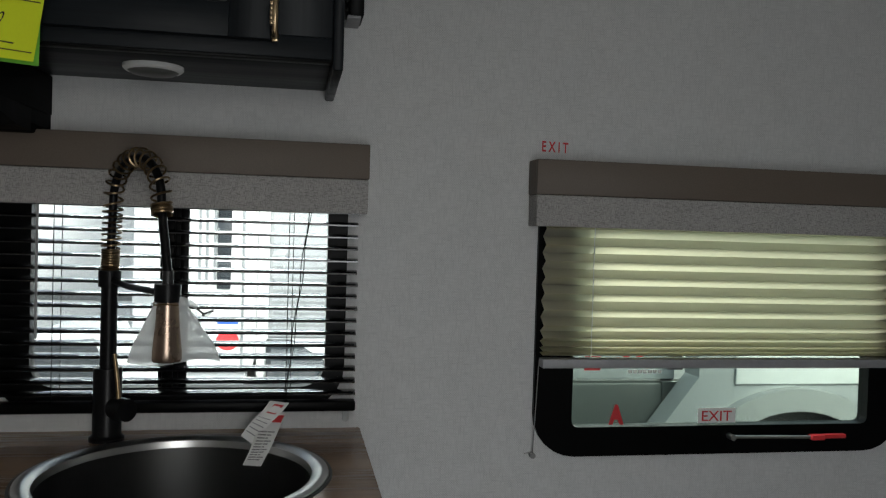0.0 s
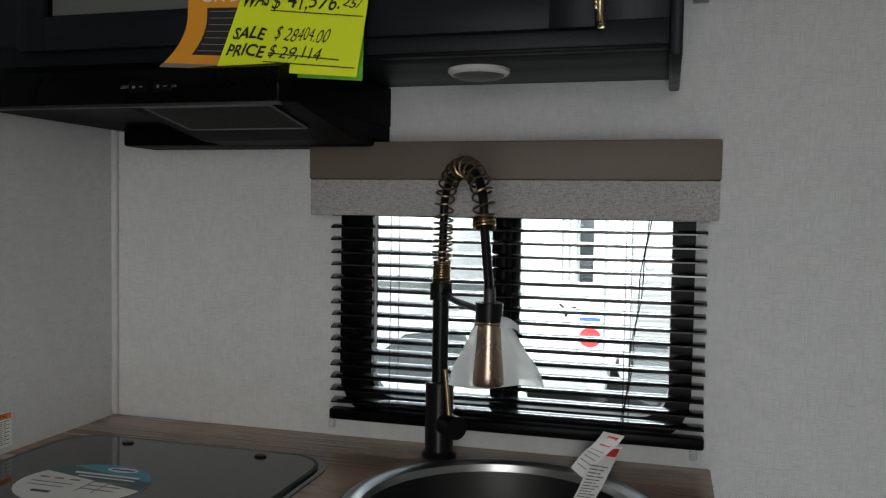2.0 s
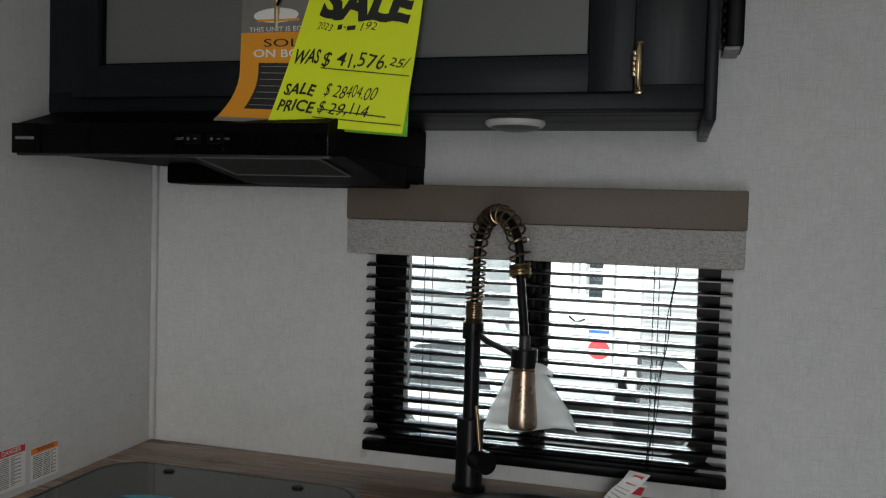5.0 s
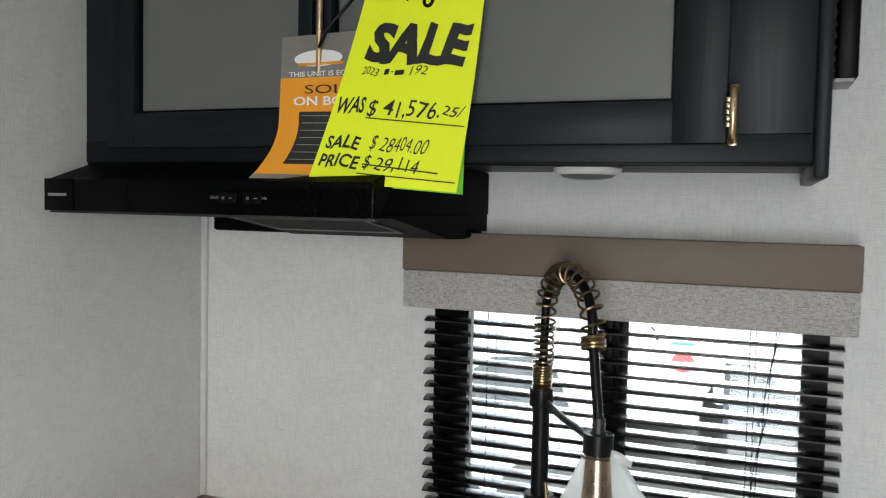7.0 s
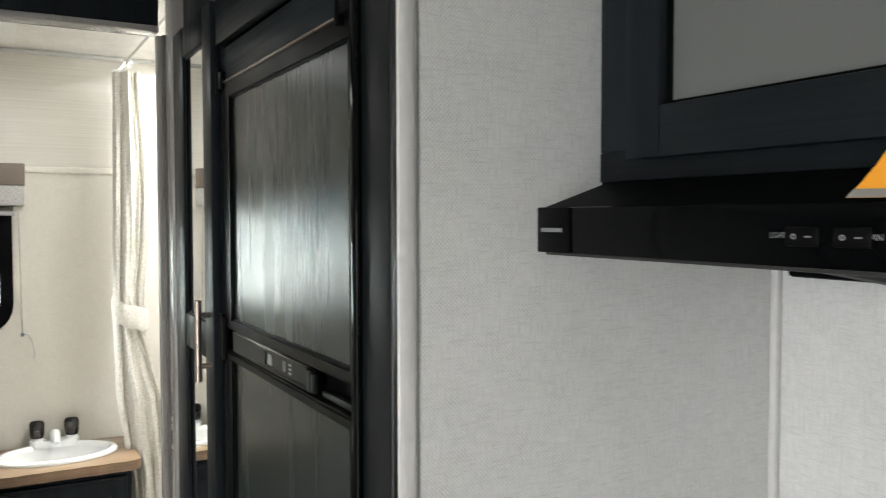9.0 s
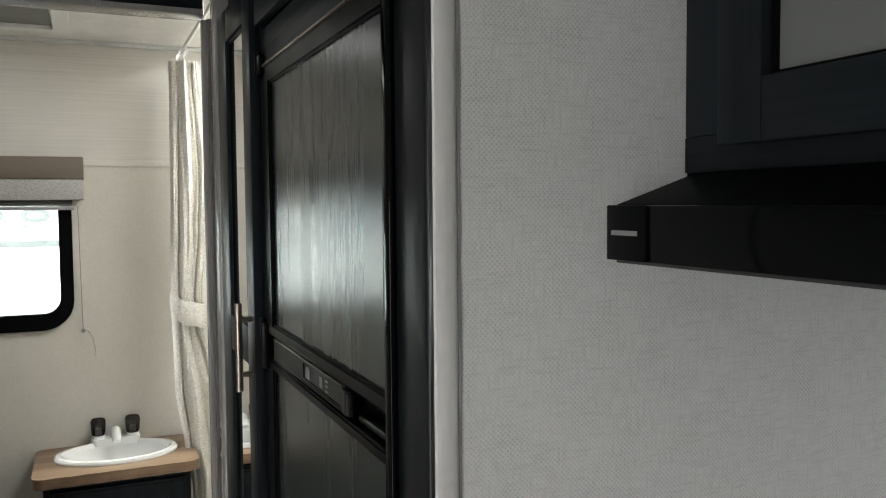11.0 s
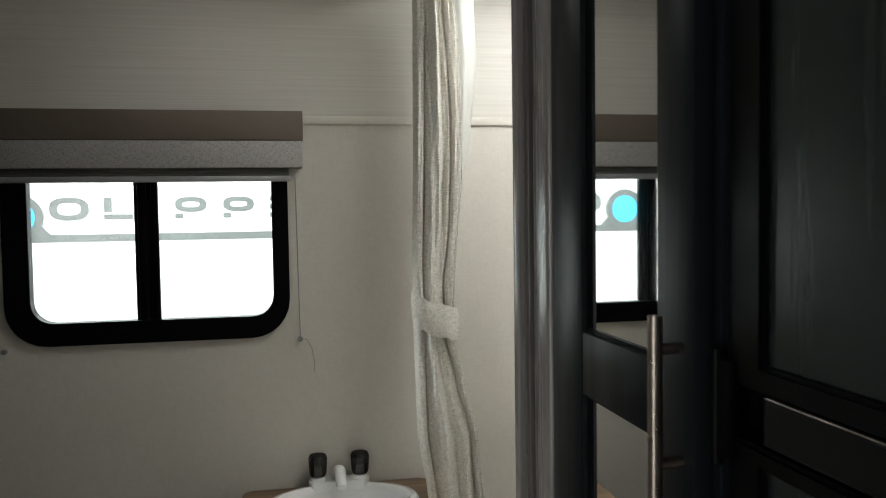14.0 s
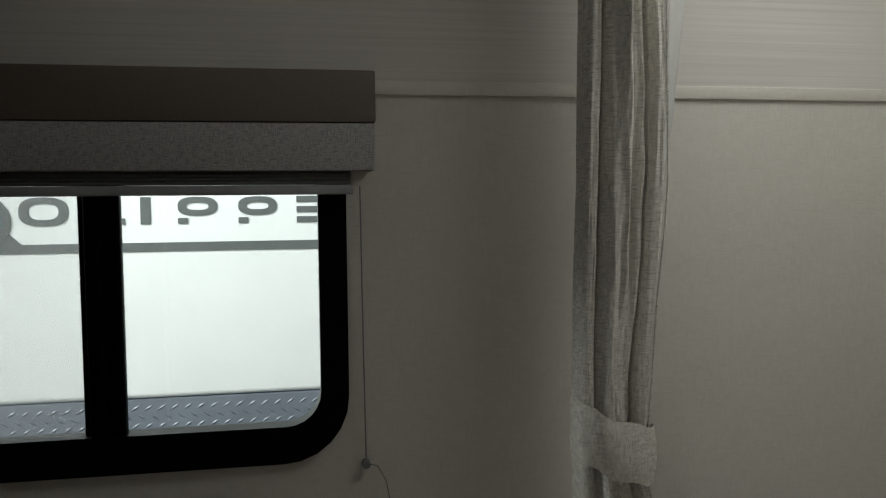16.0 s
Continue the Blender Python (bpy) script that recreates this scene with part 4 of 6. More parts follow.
bc = thing("base_cabinet", (-0.29, 1.46, 0.0), "charcoal laminate base cabinet under the counter", "cabinet")
part("body", box(KX0, KX1 - 0.012, 1.172, NORTH - 0.001, 0.09, CZ - 0.20), M["cab"], bc, smooth=False)
part("face_frame", box(KX0, KX1 - 0.012, 1.168, 1.186, CZ - 0.20, CZ - 0.034), M["cab"], bc, smooth=False)
part("side_panel", box(KX1 - 0.024, KX1 - 0.011, 1.186, NORTH - 0.001, CZ - 0.20, CZ - 0.034), M["cabv"], bc, smooth=False)
part("toe_kick", box(KX0, KX1 - 0.03, 1.22, NORTH - 0.001, 0.0, 0.09), M["black"], bc, smooth=False)
for x0, x1 in ((-0.83, -0.30), (-0.28, 0.24)):
    d = part("door", box(x0, x1, 1.149, 1.1675, 0.12, 0.84, 0.0015), M["cabv"], bc)
    part("pull", tube(bmesh.new(), [(x1 - 0.04, 1.149, 0.70), (x1 - 0.04, 1.12, 0.70), (x1 - 0.04, 1.12, 0.80), (x1 - 0.04, 1.149, 0.80)], 0.005, 8), M["brass"], d)

sink = thing("round_sink", (SX, SY, CZ - 0.18), "round brushed steel drop-in sink in the counter", "sink")
part("rim", lathe(bmesh.new(), [(SR, CZ + 0.0004), (SR - 0.001, CZ + 0.0035), (SR - 0.008, CZ + 0.006), (SR - 0.018, CZ + 0.0055), (SR - 0.026, CZ + 0.001), (SR - 0.028, CZ - 0.012)], SX, SY, n=96), M["steel"], sink, "bright rolled steel rim")
part("rim_skirt", lathe(bmesh.new(), [(SR + 0.005, CZ + 0.0002), (SR + 0.0045, CZ + 0.0016), (SR + 0.0005, CZ + 0.0024)], SX, SY, n=96), M["darkmetal"], sink, "dark sealant line under the rim")
part("bowl", lathe(bmesh.new(), [(SR - 0.028, CZ - 0.010), (SR - 0.030, CZ - 0.10), (SR - 0.040, CZ - 0.145), (SR - 0.075, CZ - 0.165), (0.045, CZ - 0.172), (0.04, CZ - 0.178), (0.0, CZ - 0.178)], SX, SY, n=96), M["bowl"], sink, "satin steel bowl with its inner shade in the colour")
part("drain", lathe(bmesh.new(), [(0.044, CZ - 0.1715), (0.040, CZ - 0.169), (0.032, CZ - 0.172), (0.0, CZ - 0.174)], SX, SY), M["steel"], sink)

ck = thing("cooktop", (-0.56, 1.43, CZ), "cooktop closed under a smoked glass cover", "cooktop")
fl = bmesh.new()
slab(fl, "z", rounded(-0.815, -0.310, 1.235, 1.628, 0.075, 9), CZ + 0.0004, CZ + 0.0036)
part("base_plate", fl, M["cook"], ck, "dark glass base plate", smooth=False)
fl = bmesh.new()
ring(fl, "z", rounded(-0.804, -0.321, 1.246, 1.616, 0.068, 9), rounded(-0.7985, -0.3265, 1.2515, 1.6105, 0.063, 9), CZ + 0.0036, CZ + 0.0068)
part("gasket", fl, M["black"], ck, "black rubber gasket", smooth=False)
cv = bmesh.new()
slab(cv, "z", rounded(-0.798, -0.327, 1.252, 1.610, 0.0625, 9), CZ + 0.0036, CZ + 0.0072)
cover = part("glass_cover", cv, M["cook"], ck, "glossy smoked glass cover", smooth=False)
for x in (-0.680, -0.432):
    part("cover_stud", lathe(bmesh.new(), [(0.011, CZ + 0.0073), (0.009, CZ + 0.0100), (0.0, CZ + 0.0105)], x, 1.583, 1.0, 0.8, 24), M["black"], cover)
stk = thing("oval_sticker", (-0.61, 1.385, CZ + 0.0073), "oval white and teal maker sticker on the glass cover", "sticker")
ov = lambda r, a, z: (-0.612 + 0.098 * r * math.cos(a), 1.388 + 0.083 * r * math.sin(a), CZ + z)
b = bmesh.new()
b.faces.new([b.verts.new(ov(1, 2 * math.pi * k / 40, 0.0076)) for k in range(40)])
part("label_base", b, M["paperwhite"], stk, smooth=False)
b = bmesh.new()
b.faces.new([b.verts.new(ov(1, radians(-4 + 160 * k / 28), 0.0080)) for k in range(29)])
part("teal_band", b, M["tealdark"], stk, smooth=False)
b = bmesh.new()
b.faces.new([b.verts.new(ov(1, radians(20 + 112 * k / 24), 0.0083)) for k in range(25)])
part("blue_band", b, M["teal"], stk, smooth=False)
b = bmesh.new()
b.faces.new([b.verts.new((-0.592 + 0.026 * math.cos(q), 1.452 + 0.010 * math.sin(q), CZ + 0.0087)) for q in [2 * math.pi * k / 24 for k in range(24)]])
part("logo_oval", b, M["paperwhite"], stk, smooth=False)
for x0, x1, y0, y1, m in ((-0.655, -0.545, 1.4235, 1.4285, "paperwhite"), (-0.640, -0.545, 1.4125, 1.4155, "paperwhite"), (-0.612, -0.572, 1.449, 1.455, "blue"),
                          (-0.69, -0.675, 1.392, 1.396, "greyink"), (-0.664, -0.65, 1.392, 1.396, "greyink"), (-0.638, -0.622, 1.392, 1.396, "greyink"),
                          (-0.60, -0.545, 1.395, 1.3985, "greyink"), (-0.60, -0.545, 1.380, 1.382, "greyink"), (-0.60, -0.545, 1.366, 1.368, "greyink"), (-0.60, -0.5985, 1.355, 1.395, "greyink"), (-0.573, -0.572, 1.355, 1.395, "greyink"),
                          (-0.66, -0.63, 1.338, 1.344, "ink"), (-0.69, -0.62, 1.375, 1.3765, "greyink"), (-0.685, -0.625, 1.362, 1.3635, "greyink")):
    part("print_bar", box(x0, x1, y0, y1, CZ + 0.0083, CZ + 0.0089), M[m], stk, smooth=False)

# two safety labels on the partition
for y0, y1, z0, z1, band, text, m in ((1.315, 1.432, 0.916, 0.985, 0.0125, "DANGER", "red"), (1.443, 1.506, 0.914, 0.971, 0.011, "WARNING", "orangeprint")):
    lab = thing("safety_label", (-0.8475, (y0 + y1) / 2, z0), "white %s safety label with small print on the wall" % text.lower(), "label", "safety labels")
    part("label_base", box(-0.8478, -0.8473, y0, y1, z0, z1), M["paperwhite"], lab, smooth=False)
    part("heading_band", box(-0.8473, -0.8470, y0 + 0.001, y1 - 0.001, z1 - band, z1 - 0.001), M[m], lab, smooth=False)
    w = fit_width(words(text, band * 0.9, 0.0001), 0.04)
    part("lettering", onto(w, lambda x, y: (-0.8467, y1 - 0.05 + x, z1 - band + 0.0025 + y)), M["paperwhite" if m == "red" else "ink"], lab, smooth=False)
    b = bmesh.new()
    for k in range(16):
        z = z1 - band - 0.004 - k * 0.0031
        if z < z0 + 0.003:
            break
        for a, c in ((0.08, 0.42), (0.45, 0.70), (0.73, 0.92 - 0.12 * (k % 2))):
            ya, yb = y0 + a * (y1 - y0), y0 + c * (y1 - y0)
            b.faces.new([b.verts.new((-0.8470, y, q)) for y, q in ((ya, z), (yb, z), (yb, z + 0.0011), (ya, z + 0.0011))])
    part("small_print", b, M["ink"], lab, smooth=False)

# spring faucet
fa = thing("kitchen_faucet", (-0.166, 1.704, CZ), "matte black spring faucet with bronze coil beside the sink", "faucet")
FX, FY = -0.166, 1.704
DX, DY = 0.545, -0.838   # the way the spout reaches
part("base", lathe(bmesh.new(), [(0.0, CZ), (0.029, CZ), (0.029, CZ + 0.006), (0.025, CZ + 0.009), (0.0235, CZ + 0.012), (0.0235, CZ + 0.122), (0.0225, CZ + 0.125), (0.0, CZ + 0.125)], FX, FY, n=36), M["matte"], fa)
part("post", lathe(bmesh.new(), [(0.0135, CZ + 0.122), (0.0135, CZ + 0.283)], FX, FY, n=28), M["matte"], fa)
part("collar", lathe(bmesh.new(), [(0.0, CZ + 0.262), (0.018, CZ + 0.262), (0.0185, CZ + 0.264), (0.0185, CZ + 0.288), (0.018, CZ + 0.290), (0.0, CZ + 0.290)], FX, FY, n=32), M["matte"], fa)
hl = bmesh.new()
tube(hl, [(FX + 0.015, FY - 0.012, CZ + 0.058), (FX + 0.040, FY - 0.036, CZ + 0.058)], [0.019, 0.019], 24)
lever_hub = part("lever_hub", hl, M["matte"], fa)
hl = bmesh.new()
tube(hl, [(FX + 0.024, FY - 0.024, CZ + 0.068), (FX + 0.020, FY - 0.022, CZ + 0.105), (FX + 0.014, FY - 0.019, CZ + 0.150)], [0.0042, 0.0040, 0.0036], 12)
part("lever", hl, M["gold"], lever_hub, "slim brass lever")


def hose(s):
    """The hose's centre line from the post's top (s = 0) over the arch to the spray head (s = 1)."""
    z0, rise, reach = CZ + 0.290, 0.110, 0.188
    if s < 0.34:
        k = s / 0.34
        return Vector((FX + DX * 0.008 * k, FY + DY * 0.008 * k, z0 + rise * k))
    if s < 0.74:
        a = math.pi * (s - 0.34) / 0.40
        d = 0.008 + reach / 2 * (1 - math.cos(a))
        return Vector((FX + DX * d, FY + DY * d, z0 + rise + 0.077 * math.sin(a) ** 0.85))
    k = (s - 0.74) / 0.26
    d = 0.008 + reach + 0.028 * k
    return Vector((FX + DX * d, FY + DY * d, z0 + rise - 0.108 * k))


path = [hose(k / 80) for k in range(81)]
part("hose", tube(bmesh.new(), path, 0.0068, 12), M["matte"], fa, "ribbed black hose")


def coil(s0, s1, turns, r, wire):
    bm, pts = bmesh.new(), []
    steps = int(turns * 16)
    side = Vector((-DY, DX, 0))
    for i in range(steps + 1):
        s = s0 + (s1 - s0) * i / steps
        p = hose(s)
        d = (hose(min(1, s + 0.01)) - hose(max(0, s - 0.01))).normalized()
        up = d.cross(side)
        a = 2 * math.pi * turns * i / steps
        pts.append(p + r * (math.cos(a) * side + math.sin(a) * up))
    return tube(bm, pts, wire, 6)


part("tight_coil", coil(0.0, 0.115, 9, 0.0135, 0.0021), M["gold"], fa, "tight bronze spring coil")
part("spring", coil(0.115, 0.74, 21, 0.0152, 0.0019), M["gold"], fa, "open bronze spring coil")
part("coil_end", coil(0.735, 0.775, 4, 0.0145, 0.0024), M["gold"], fa)
head = hose(1.0)
HXY = (head.x, head.y)
ha = bmesh.new()
tube(ha, [(FX, FY, CZ + 0.275), (FX + DX * 0.08, FY + DY * 0.08, CZ + 0.268), (head.x, head.y, CZ + 0.267)], [0.0055, 0.0052, 0.0052], 12)
part("holder_arm", ha, M["matte"], fa)
part("holder_cup", lathe(bmesh.new(), [(0.011, CZ + 0.282), (0.019, CZ + 0.282), (0.0195, CZ + 0.280), (0.0195, CZ + 0.256), (0.018, CZ + 0.255)], *HXY, n=32), M["matte"], fa)
part("ferrule", lathe(bmesh.new(), [(0.0075, CZ + 0.302), (0.0085, CZ + 0.300), (0.0085, CZ + 0.278)], *HXY, n=20), M["darkmetal"], fa)
part("spray_head", lathe(bmesh.new(), [(0.0155, CZ + 0.256), (0.017, CZ + 0.247), (0.0185, CZ + 0.222), (0.0225, CZ + 0.183), (0.023, CZ + 0.169), (0.021, CZ + 0.166), (0.0, CZ + 0.166)], *HXY, n=36), M["bronze"], fa, "brushed bronze spray head")
bag = thing("plastic_bag", (head.x, head.y, CZ + 0.14), "clear crumpled plastic bag tied round the spray head", "bag")


def bagf(u, v):
    """v runs down from the tie, u round."""
    a = 2 * math.pi * u
    spread = 0.021 + 0.050 * v ** 0.85
    crease = 1 + 0.06 * math.sin(5 * a + 3 * v) + 0.05 * math.sin(9 * a - 7 * v) * v
    # flattened: wide across the view, thin along the spout
    wx = spread * crease * math.cos(a) * (1.10 if math.cos(a) > 0 else 0.90)
    wy = (0.024 + 0.010 * v) * crease * max(math.sin(a), -0.2)
    z = CZ + 0.254 - 0.090 * v - 0.004 * math.sin(3 * a + 1) * v
    return Vector((head.x + 0.006 * v + wx * 0.92 + wy * 0.1, head.y + wx * 0.25 + wy, z))


part("film", strip(bagf, 40, 16), M["bag"], bag)
part("bag_knot", strip(lambda u, v: Vector((head.x + 0.018 + 0.026 * v, head.y - 0.010 + 0.008 * (u - 0.5), CZ + 0.248 + 0.016 * u + 0.010 * v * (1 - u) - 0.012 * v * v)), 4, 4), M["bag"], bag)
part("tie_cord", tube(bmesh.new(), [(head.x + 0.0205 * math.cos(a), head.y + 0.0205 * math.sin(a), CZ + 0.2525 + 0.001 * math.sin(3 * a)) for a in [2 * math.pi * k / 24 for k in range(25)]], 0.0013, 6), M["gold"], bag)


# ---- sale cards hanging on the cabinet pull ----
def quad(bl, br, tl, tr, bow=0.0, curl=0.0):
    bl, br, tl, tr = map(Vector, (bl, br, tl, tr))

    def f(u, v):
        p = (bl * (1 - u) + br * u) * (1 - v) + (tl * (1 - u) + tr * u) * v
        return p + Vector((-curl * max(0, 0.4 - v) ** 2, -bow * math.sin(math.pi * v) - curl * 0.8 * max(0, 0.4 - v) ** 2, 0))
    return f


card = thing("sale_tag", (-0.30, 1.42, 1.49), "fluorescent yellow paper sale tag with black handwriting", "sale tag")
yf = quad((-0.406, 1.401, 1.501), (-0.209, 1.420, 1.488), (-0.342, 1.432, 1.738), (-0.183, 1.434, 1.727), -0.006)
sheet = strip(yf, 10, 14)
part("sheet", sheet, M["yellow"], card)


def wobble(x, y):
    """A hand's unsteadiness."""
    return 0.006 * math.sin(23 * x + 9 * y), 0.007 * math.sin(31 * x + 2.0)


def write(body_text, u0, v0, u1, height, bold, shear=0.0, rise=0.0):
    bm = words(body_text, 1.0, bold, shear)
    fit_width(bm, u1 - u0)
    ys = [v.co.y for v in bm.verts]
    k = height / max(ys)
    bmesh.ops.subdivide_edges(bm, edges=[e for e in bm.edges if e.calc_length() > 0.06], cuts=2)
    bmesh.ops.triangulate(bm, faces=bm.faces[:])
    return onto(bm, lambda x, y: yf(u0 + x + wobble(u0 + x, v0 + y * k)[0], v0 + y * k + rise * x + wobble(u0 + x, v0)[1]) + Vector((0, -0.0012, 0)))


for text, u0, v0, u1, hgt, bold, shear in (
    ("SALE", 0.13, 0.66, 0.955, 0.20, 0.052, 0.22),
    ("WAS", 0.04, 0.375, 0.24, 0.085, 0.022, 0.15), ("$ 41,576.", 0.27, 0.37, 0.79, 0.085, 0.004, 0.1), ("25/", 0.81, 0.39, 0.97, 0.05, 0.006, 0.3),
    ("SALE", 0.04, 0.185, 0.28, 0.068, 0.022, 0.15), ("$ 28404.00", 0.36, 0.185, 0.76, 0.075, -0.006, 0.3),
    ("PRICE", 0.03, 0.085, 0.31, 0.068, 0.022, 0.12), ("$ 29,114", 0.34, 0.085, 0.73, 0.068, 0.0, 0.2), ("2023", 0.14, 0.578, 0.28, 0.042, -0.006, 0.25), ("192", 0.52, 0.590, 0.64, 0.045, -0.006, 0.2)):
    part("handwriting", write(text, u0, v0, u1, hgt, bold, shear), M["ink"], card, smooth=False)
ln = bmesh.new()
for u0, u1, v0, v1, hgt in ((0.27, 0.98, 0.350, 0.335, 0.006), (0.32, 0.98, 0.055, 0.045, 0.006), (0.34, 0.86, 0.105, 0.085, 0.007), (0.32, 0.355, 0.583, 0.588, 0.030), (0.37, 0.39, 0.598, 0.599, 0.006), (0.40, 0.47, 0.583, 0.590, 0.026)):
    off = Vector((0, -0.0012, 0))
    ln.faces.new([ln.verts.new(p + off) for p in (yf(u0, v0), yf(u1, v1), yf(u1, v1 + hgt), yf(u0, v0 + hgt))])
part("ruled_line", ln, M["ink"], card, smooth=False)
part("eyelet", tube(bmesh.new(), [yf(0.55 + 0.035 * math.cos(a), 0.975 + 0.03 * math.sin(a)) + Vector((0, -0.001, 0)) for a in [2 * math.pi * k / 16 for k in range(17)]], 0.0022, 6), M["black"], card)
part("hanging_tie", tube(bmesh.new(), [(-0.283, 1.432, 1.728), (-0.30, 1.440, 1.75), (-0.36, 1.445, 1.745), (-0.405, 1.442, 1.70), (-0.412, 1.436, 1.676)], 0.0022, 6), M["black"], card)
gc = thing("price_card", (-0.27, 1.43, 1.483), "green and yellow printed card behind the sale tag", "card")
part("sheet", strip(quad((-0.322, 1.436, 1.494), (-0.208, 1.440, 1.486), (-0.312, 1.441, 1.66), (-0.205, 1.443, 1.65)), 3, 3), M["green"], gc)
part("yellow_patch", strip(quad((-0.322, 1.4345, 1.500), (-0.25, 1.437, 1.498), (-0.320, 1.4355, 1.515), (-0.25, 1.4375, 1.512)), 1, 1), M["orange"], gc)

sc = thing("solar_card", (-0.42, 1.40, 1.50), "orange and grey printed solar card hanging on the pull", "card")
of = quad((-0.452, 1.400, 1.5025), (-0.335, 1.446, 1.5020), (-0.478, 1.4525, 1.696), (-0.345, 1.4535, 1.700), 0.0, 0.17)
part("orange_panel", strip(lambda u, v: of(u, v * 0.70), 8, 12), M["orange"], sc)
part("grey_header", strip(lambda u, v: of(u, 0.70 + 0.30 * v), 8, 4), M["greycard"], sc)
b = bmesh.new()


def on_card(u, v, d=0.0008):
    return of(u, v) + Vector((0, -d, 0.0002))


b = strip(lambda u, v: on_card(0.22 + 0.36 * u, 0.10 + 0.36 * v), 4, 8)
solar = part("solar_panel_print", b, M["ink"], sc, smooth=False)
b = bmesh.new()
for k in range(7):
    v0 = 0.13 + 0.05 * k
    b.faces.new([b.verts.new(on_card(u, v, 0.0014)) for u, v in ((0.25, v0), (0.55, v0), (0.55, v0 + 0.004), (0.25, v0 + 0.004))])
part("cell_lines", b, M["rail"], sc, smooth=False)
b = bmesh.new()
b.faces.new([b.verts.new(on_card(0.42 + 0.27 * math.cos(a), 0.83 + 0.058 * math.sin(a))) for a in [2 * math.pi * k / 28 for k in range(28)]])
part("logo_oval", b, M["paperwhite"], sc, "white and yellow logo oval", smooth=False)
b = strip(lambda u, v: on_card(0.2 + 0.5 * u, 0.782 + 0.018 * v, 0.0014), 2, 1)
part("logo_swoosh", b, M["orange"], sc, smooth=False)
b = strip(lambda u, v: on_card(1.0 * u, 0.0 + 0.03 * v), 8, 2)
part("foot_band", b, M["greycard"], sc, smooth=False)


def card_text(text, u0, v0, u1, hgt, m, bold):
    bm = words(text, 1.0, bold)
    fit_width(bm, u1 - u0)
    k = hgt / max(v.co.y for v in bm.verts)
    bmesh.ops.triangulate(bm, faces=bm.faces[:])
    part("print", onto(bm, lambda x, y: on_card(u0 + x, v0 + y * k, 0.0016)), m, sc, smooth=False)


card_text("SOLAR", 0.28, 0.585, 1.02, 0.06, M["ink"], 0.0)
card_text("ON BOARD", 0.16, 0.505, 1.05, 0.06, M["paperwhite"], 0.02)
card_text("THIS UNIT IS EQUIPPED", 0.10, 0.705, 1.02, 0.035, M["paperwhite"], 0.01)


# ---- fridge and pantry ----
FF = 1.237
fr = thing("refrigerator", (-1.26, 1.50, 0.30), "black two-door fridge with wood-grain panels and control strip", "refrigerator")
part("body", box(-1.545, -0.958, 1.275, NORTH - 0.002, 0.30, 1.745), M["black"], fr, smooth=False)


def fridge_door(z0, z1, pz0, pz1, px0=-1.493, px1=-0.986):
    x0, x1 = -1.535, -0.958
    d = bmesh.new()
    ring(d, "y", [(x0, z0), (x1, z0), (x1, z1), (x0, z1)], [(px0, pz0), (px1, pz0), (px1, pz1), (px0, pz1)], FF - 0.006, 1.274)
    bmesh.ops.bevel(d, geom=[e for e in d.edges if e.calc_length() > 0.2], offset=0.003, segments=2, affect="EDGES")
    ob = part("door", d, M["black"], fr)
    part("panel", box(px0 + 0.0005, px1 - 0.0005, FF, FF + 0.004, pz0 + 0.0005, pz1 - 0.0005), M["fridge"], ob, "black wood-grain door panel", smooth=False)
    return ob


up_door = fridge_door(1.300, 1.7165, 1.3185, 1.687)
low_door = fridge_door(0.32, 1.262, 0.35, 1.247)
part("door_cap", box(-1.520, -1.004, FF - 0.0095, FF - 0.0045, 1.7135, 1.7175, 0.001), M["nickel"], up_door, "thin bright strip along the door top")
bk = bmesh.new()
bx(bk, -1.003, -0.962, FF - 0.013, FF - 0.0045, 1.714, 1.7335, 0.002)
bx(bk, -1.003, -0.994, FF - 0.015, FF - 0.0045, 1.704, 1.7335, 0.002)
part("top_bracket", bk, M["black"], fr, "small black hinge bracket")
part("recess", box(-1.535, -0.958, FF + 0.018, 1.274, 1.2622, 1.2998), M["black"], fr, smooth=False)
CF_Y = FF - 0.005
cpm = bmesh.new()
ring(cpm, "y", [(-1.492, 1.2655), (-1.128, 1.2655), (-1.128, 1.2975), (-1.492, 1.2975)], [(-1.314, 1.2705), (-1.136, 1.2705), (-1.136, 1.2935), (-1.314, 1.2935)], CF_Y, CF_Y + 0.022)
bmesh.ops.bevel(cpm, geom=[e for e in cpm.edges if e.calc_length() > 0.1], offset=0.0018, segments=2, affect="EDGES")
cp = part("control_panel", cpm, M["satin"], fr, "satin black control strip")
part("control_face", box(-1.3135, -1.1365, CF_Y + 0.003, CF_Y + 0.010, 1.2710, 1.2930), M["satin"], cp, smooth=False)
# nickel strip draws the highlight along the control strip's upper edge
part("edge_highlight", box(-1.488, -1.130, CF_Y - 0.0012, CF_Y + 0.004, 1.2972, 1.2988, 0.0006), M["nickel"], cp, "thin nickel strip put in as the upper edge's highlight")
part("status_light", box(-1.234, -1.220, CF_Y + 0.0018, CF_Y + 0.0031, 1.2755, 1.2895), M["statusgrey"], cp, "pale status window", smooth=False)
b = bmesh.new()
slab(b, "y", [(-1.304, 1.274), (-1.284, 1.274), (-1.284, 1.283), (-1.289, 1.289), (-1.299, 1.289), (-1.304, 1.283)], CF_Y + 0.0018, CF_Y + 0.0031)
part("control_icon", b, M["greyink"], cp, smooth=False)
for k in range(3):
    part("control_bar", box(-1.208, -1.198, CF_Y + 0.0018, CF_Y + 0.0031, 1.2745 + 0.006 * k, 1.2770 + 0.006 * k), M["greyink"], cp, smooth=False)
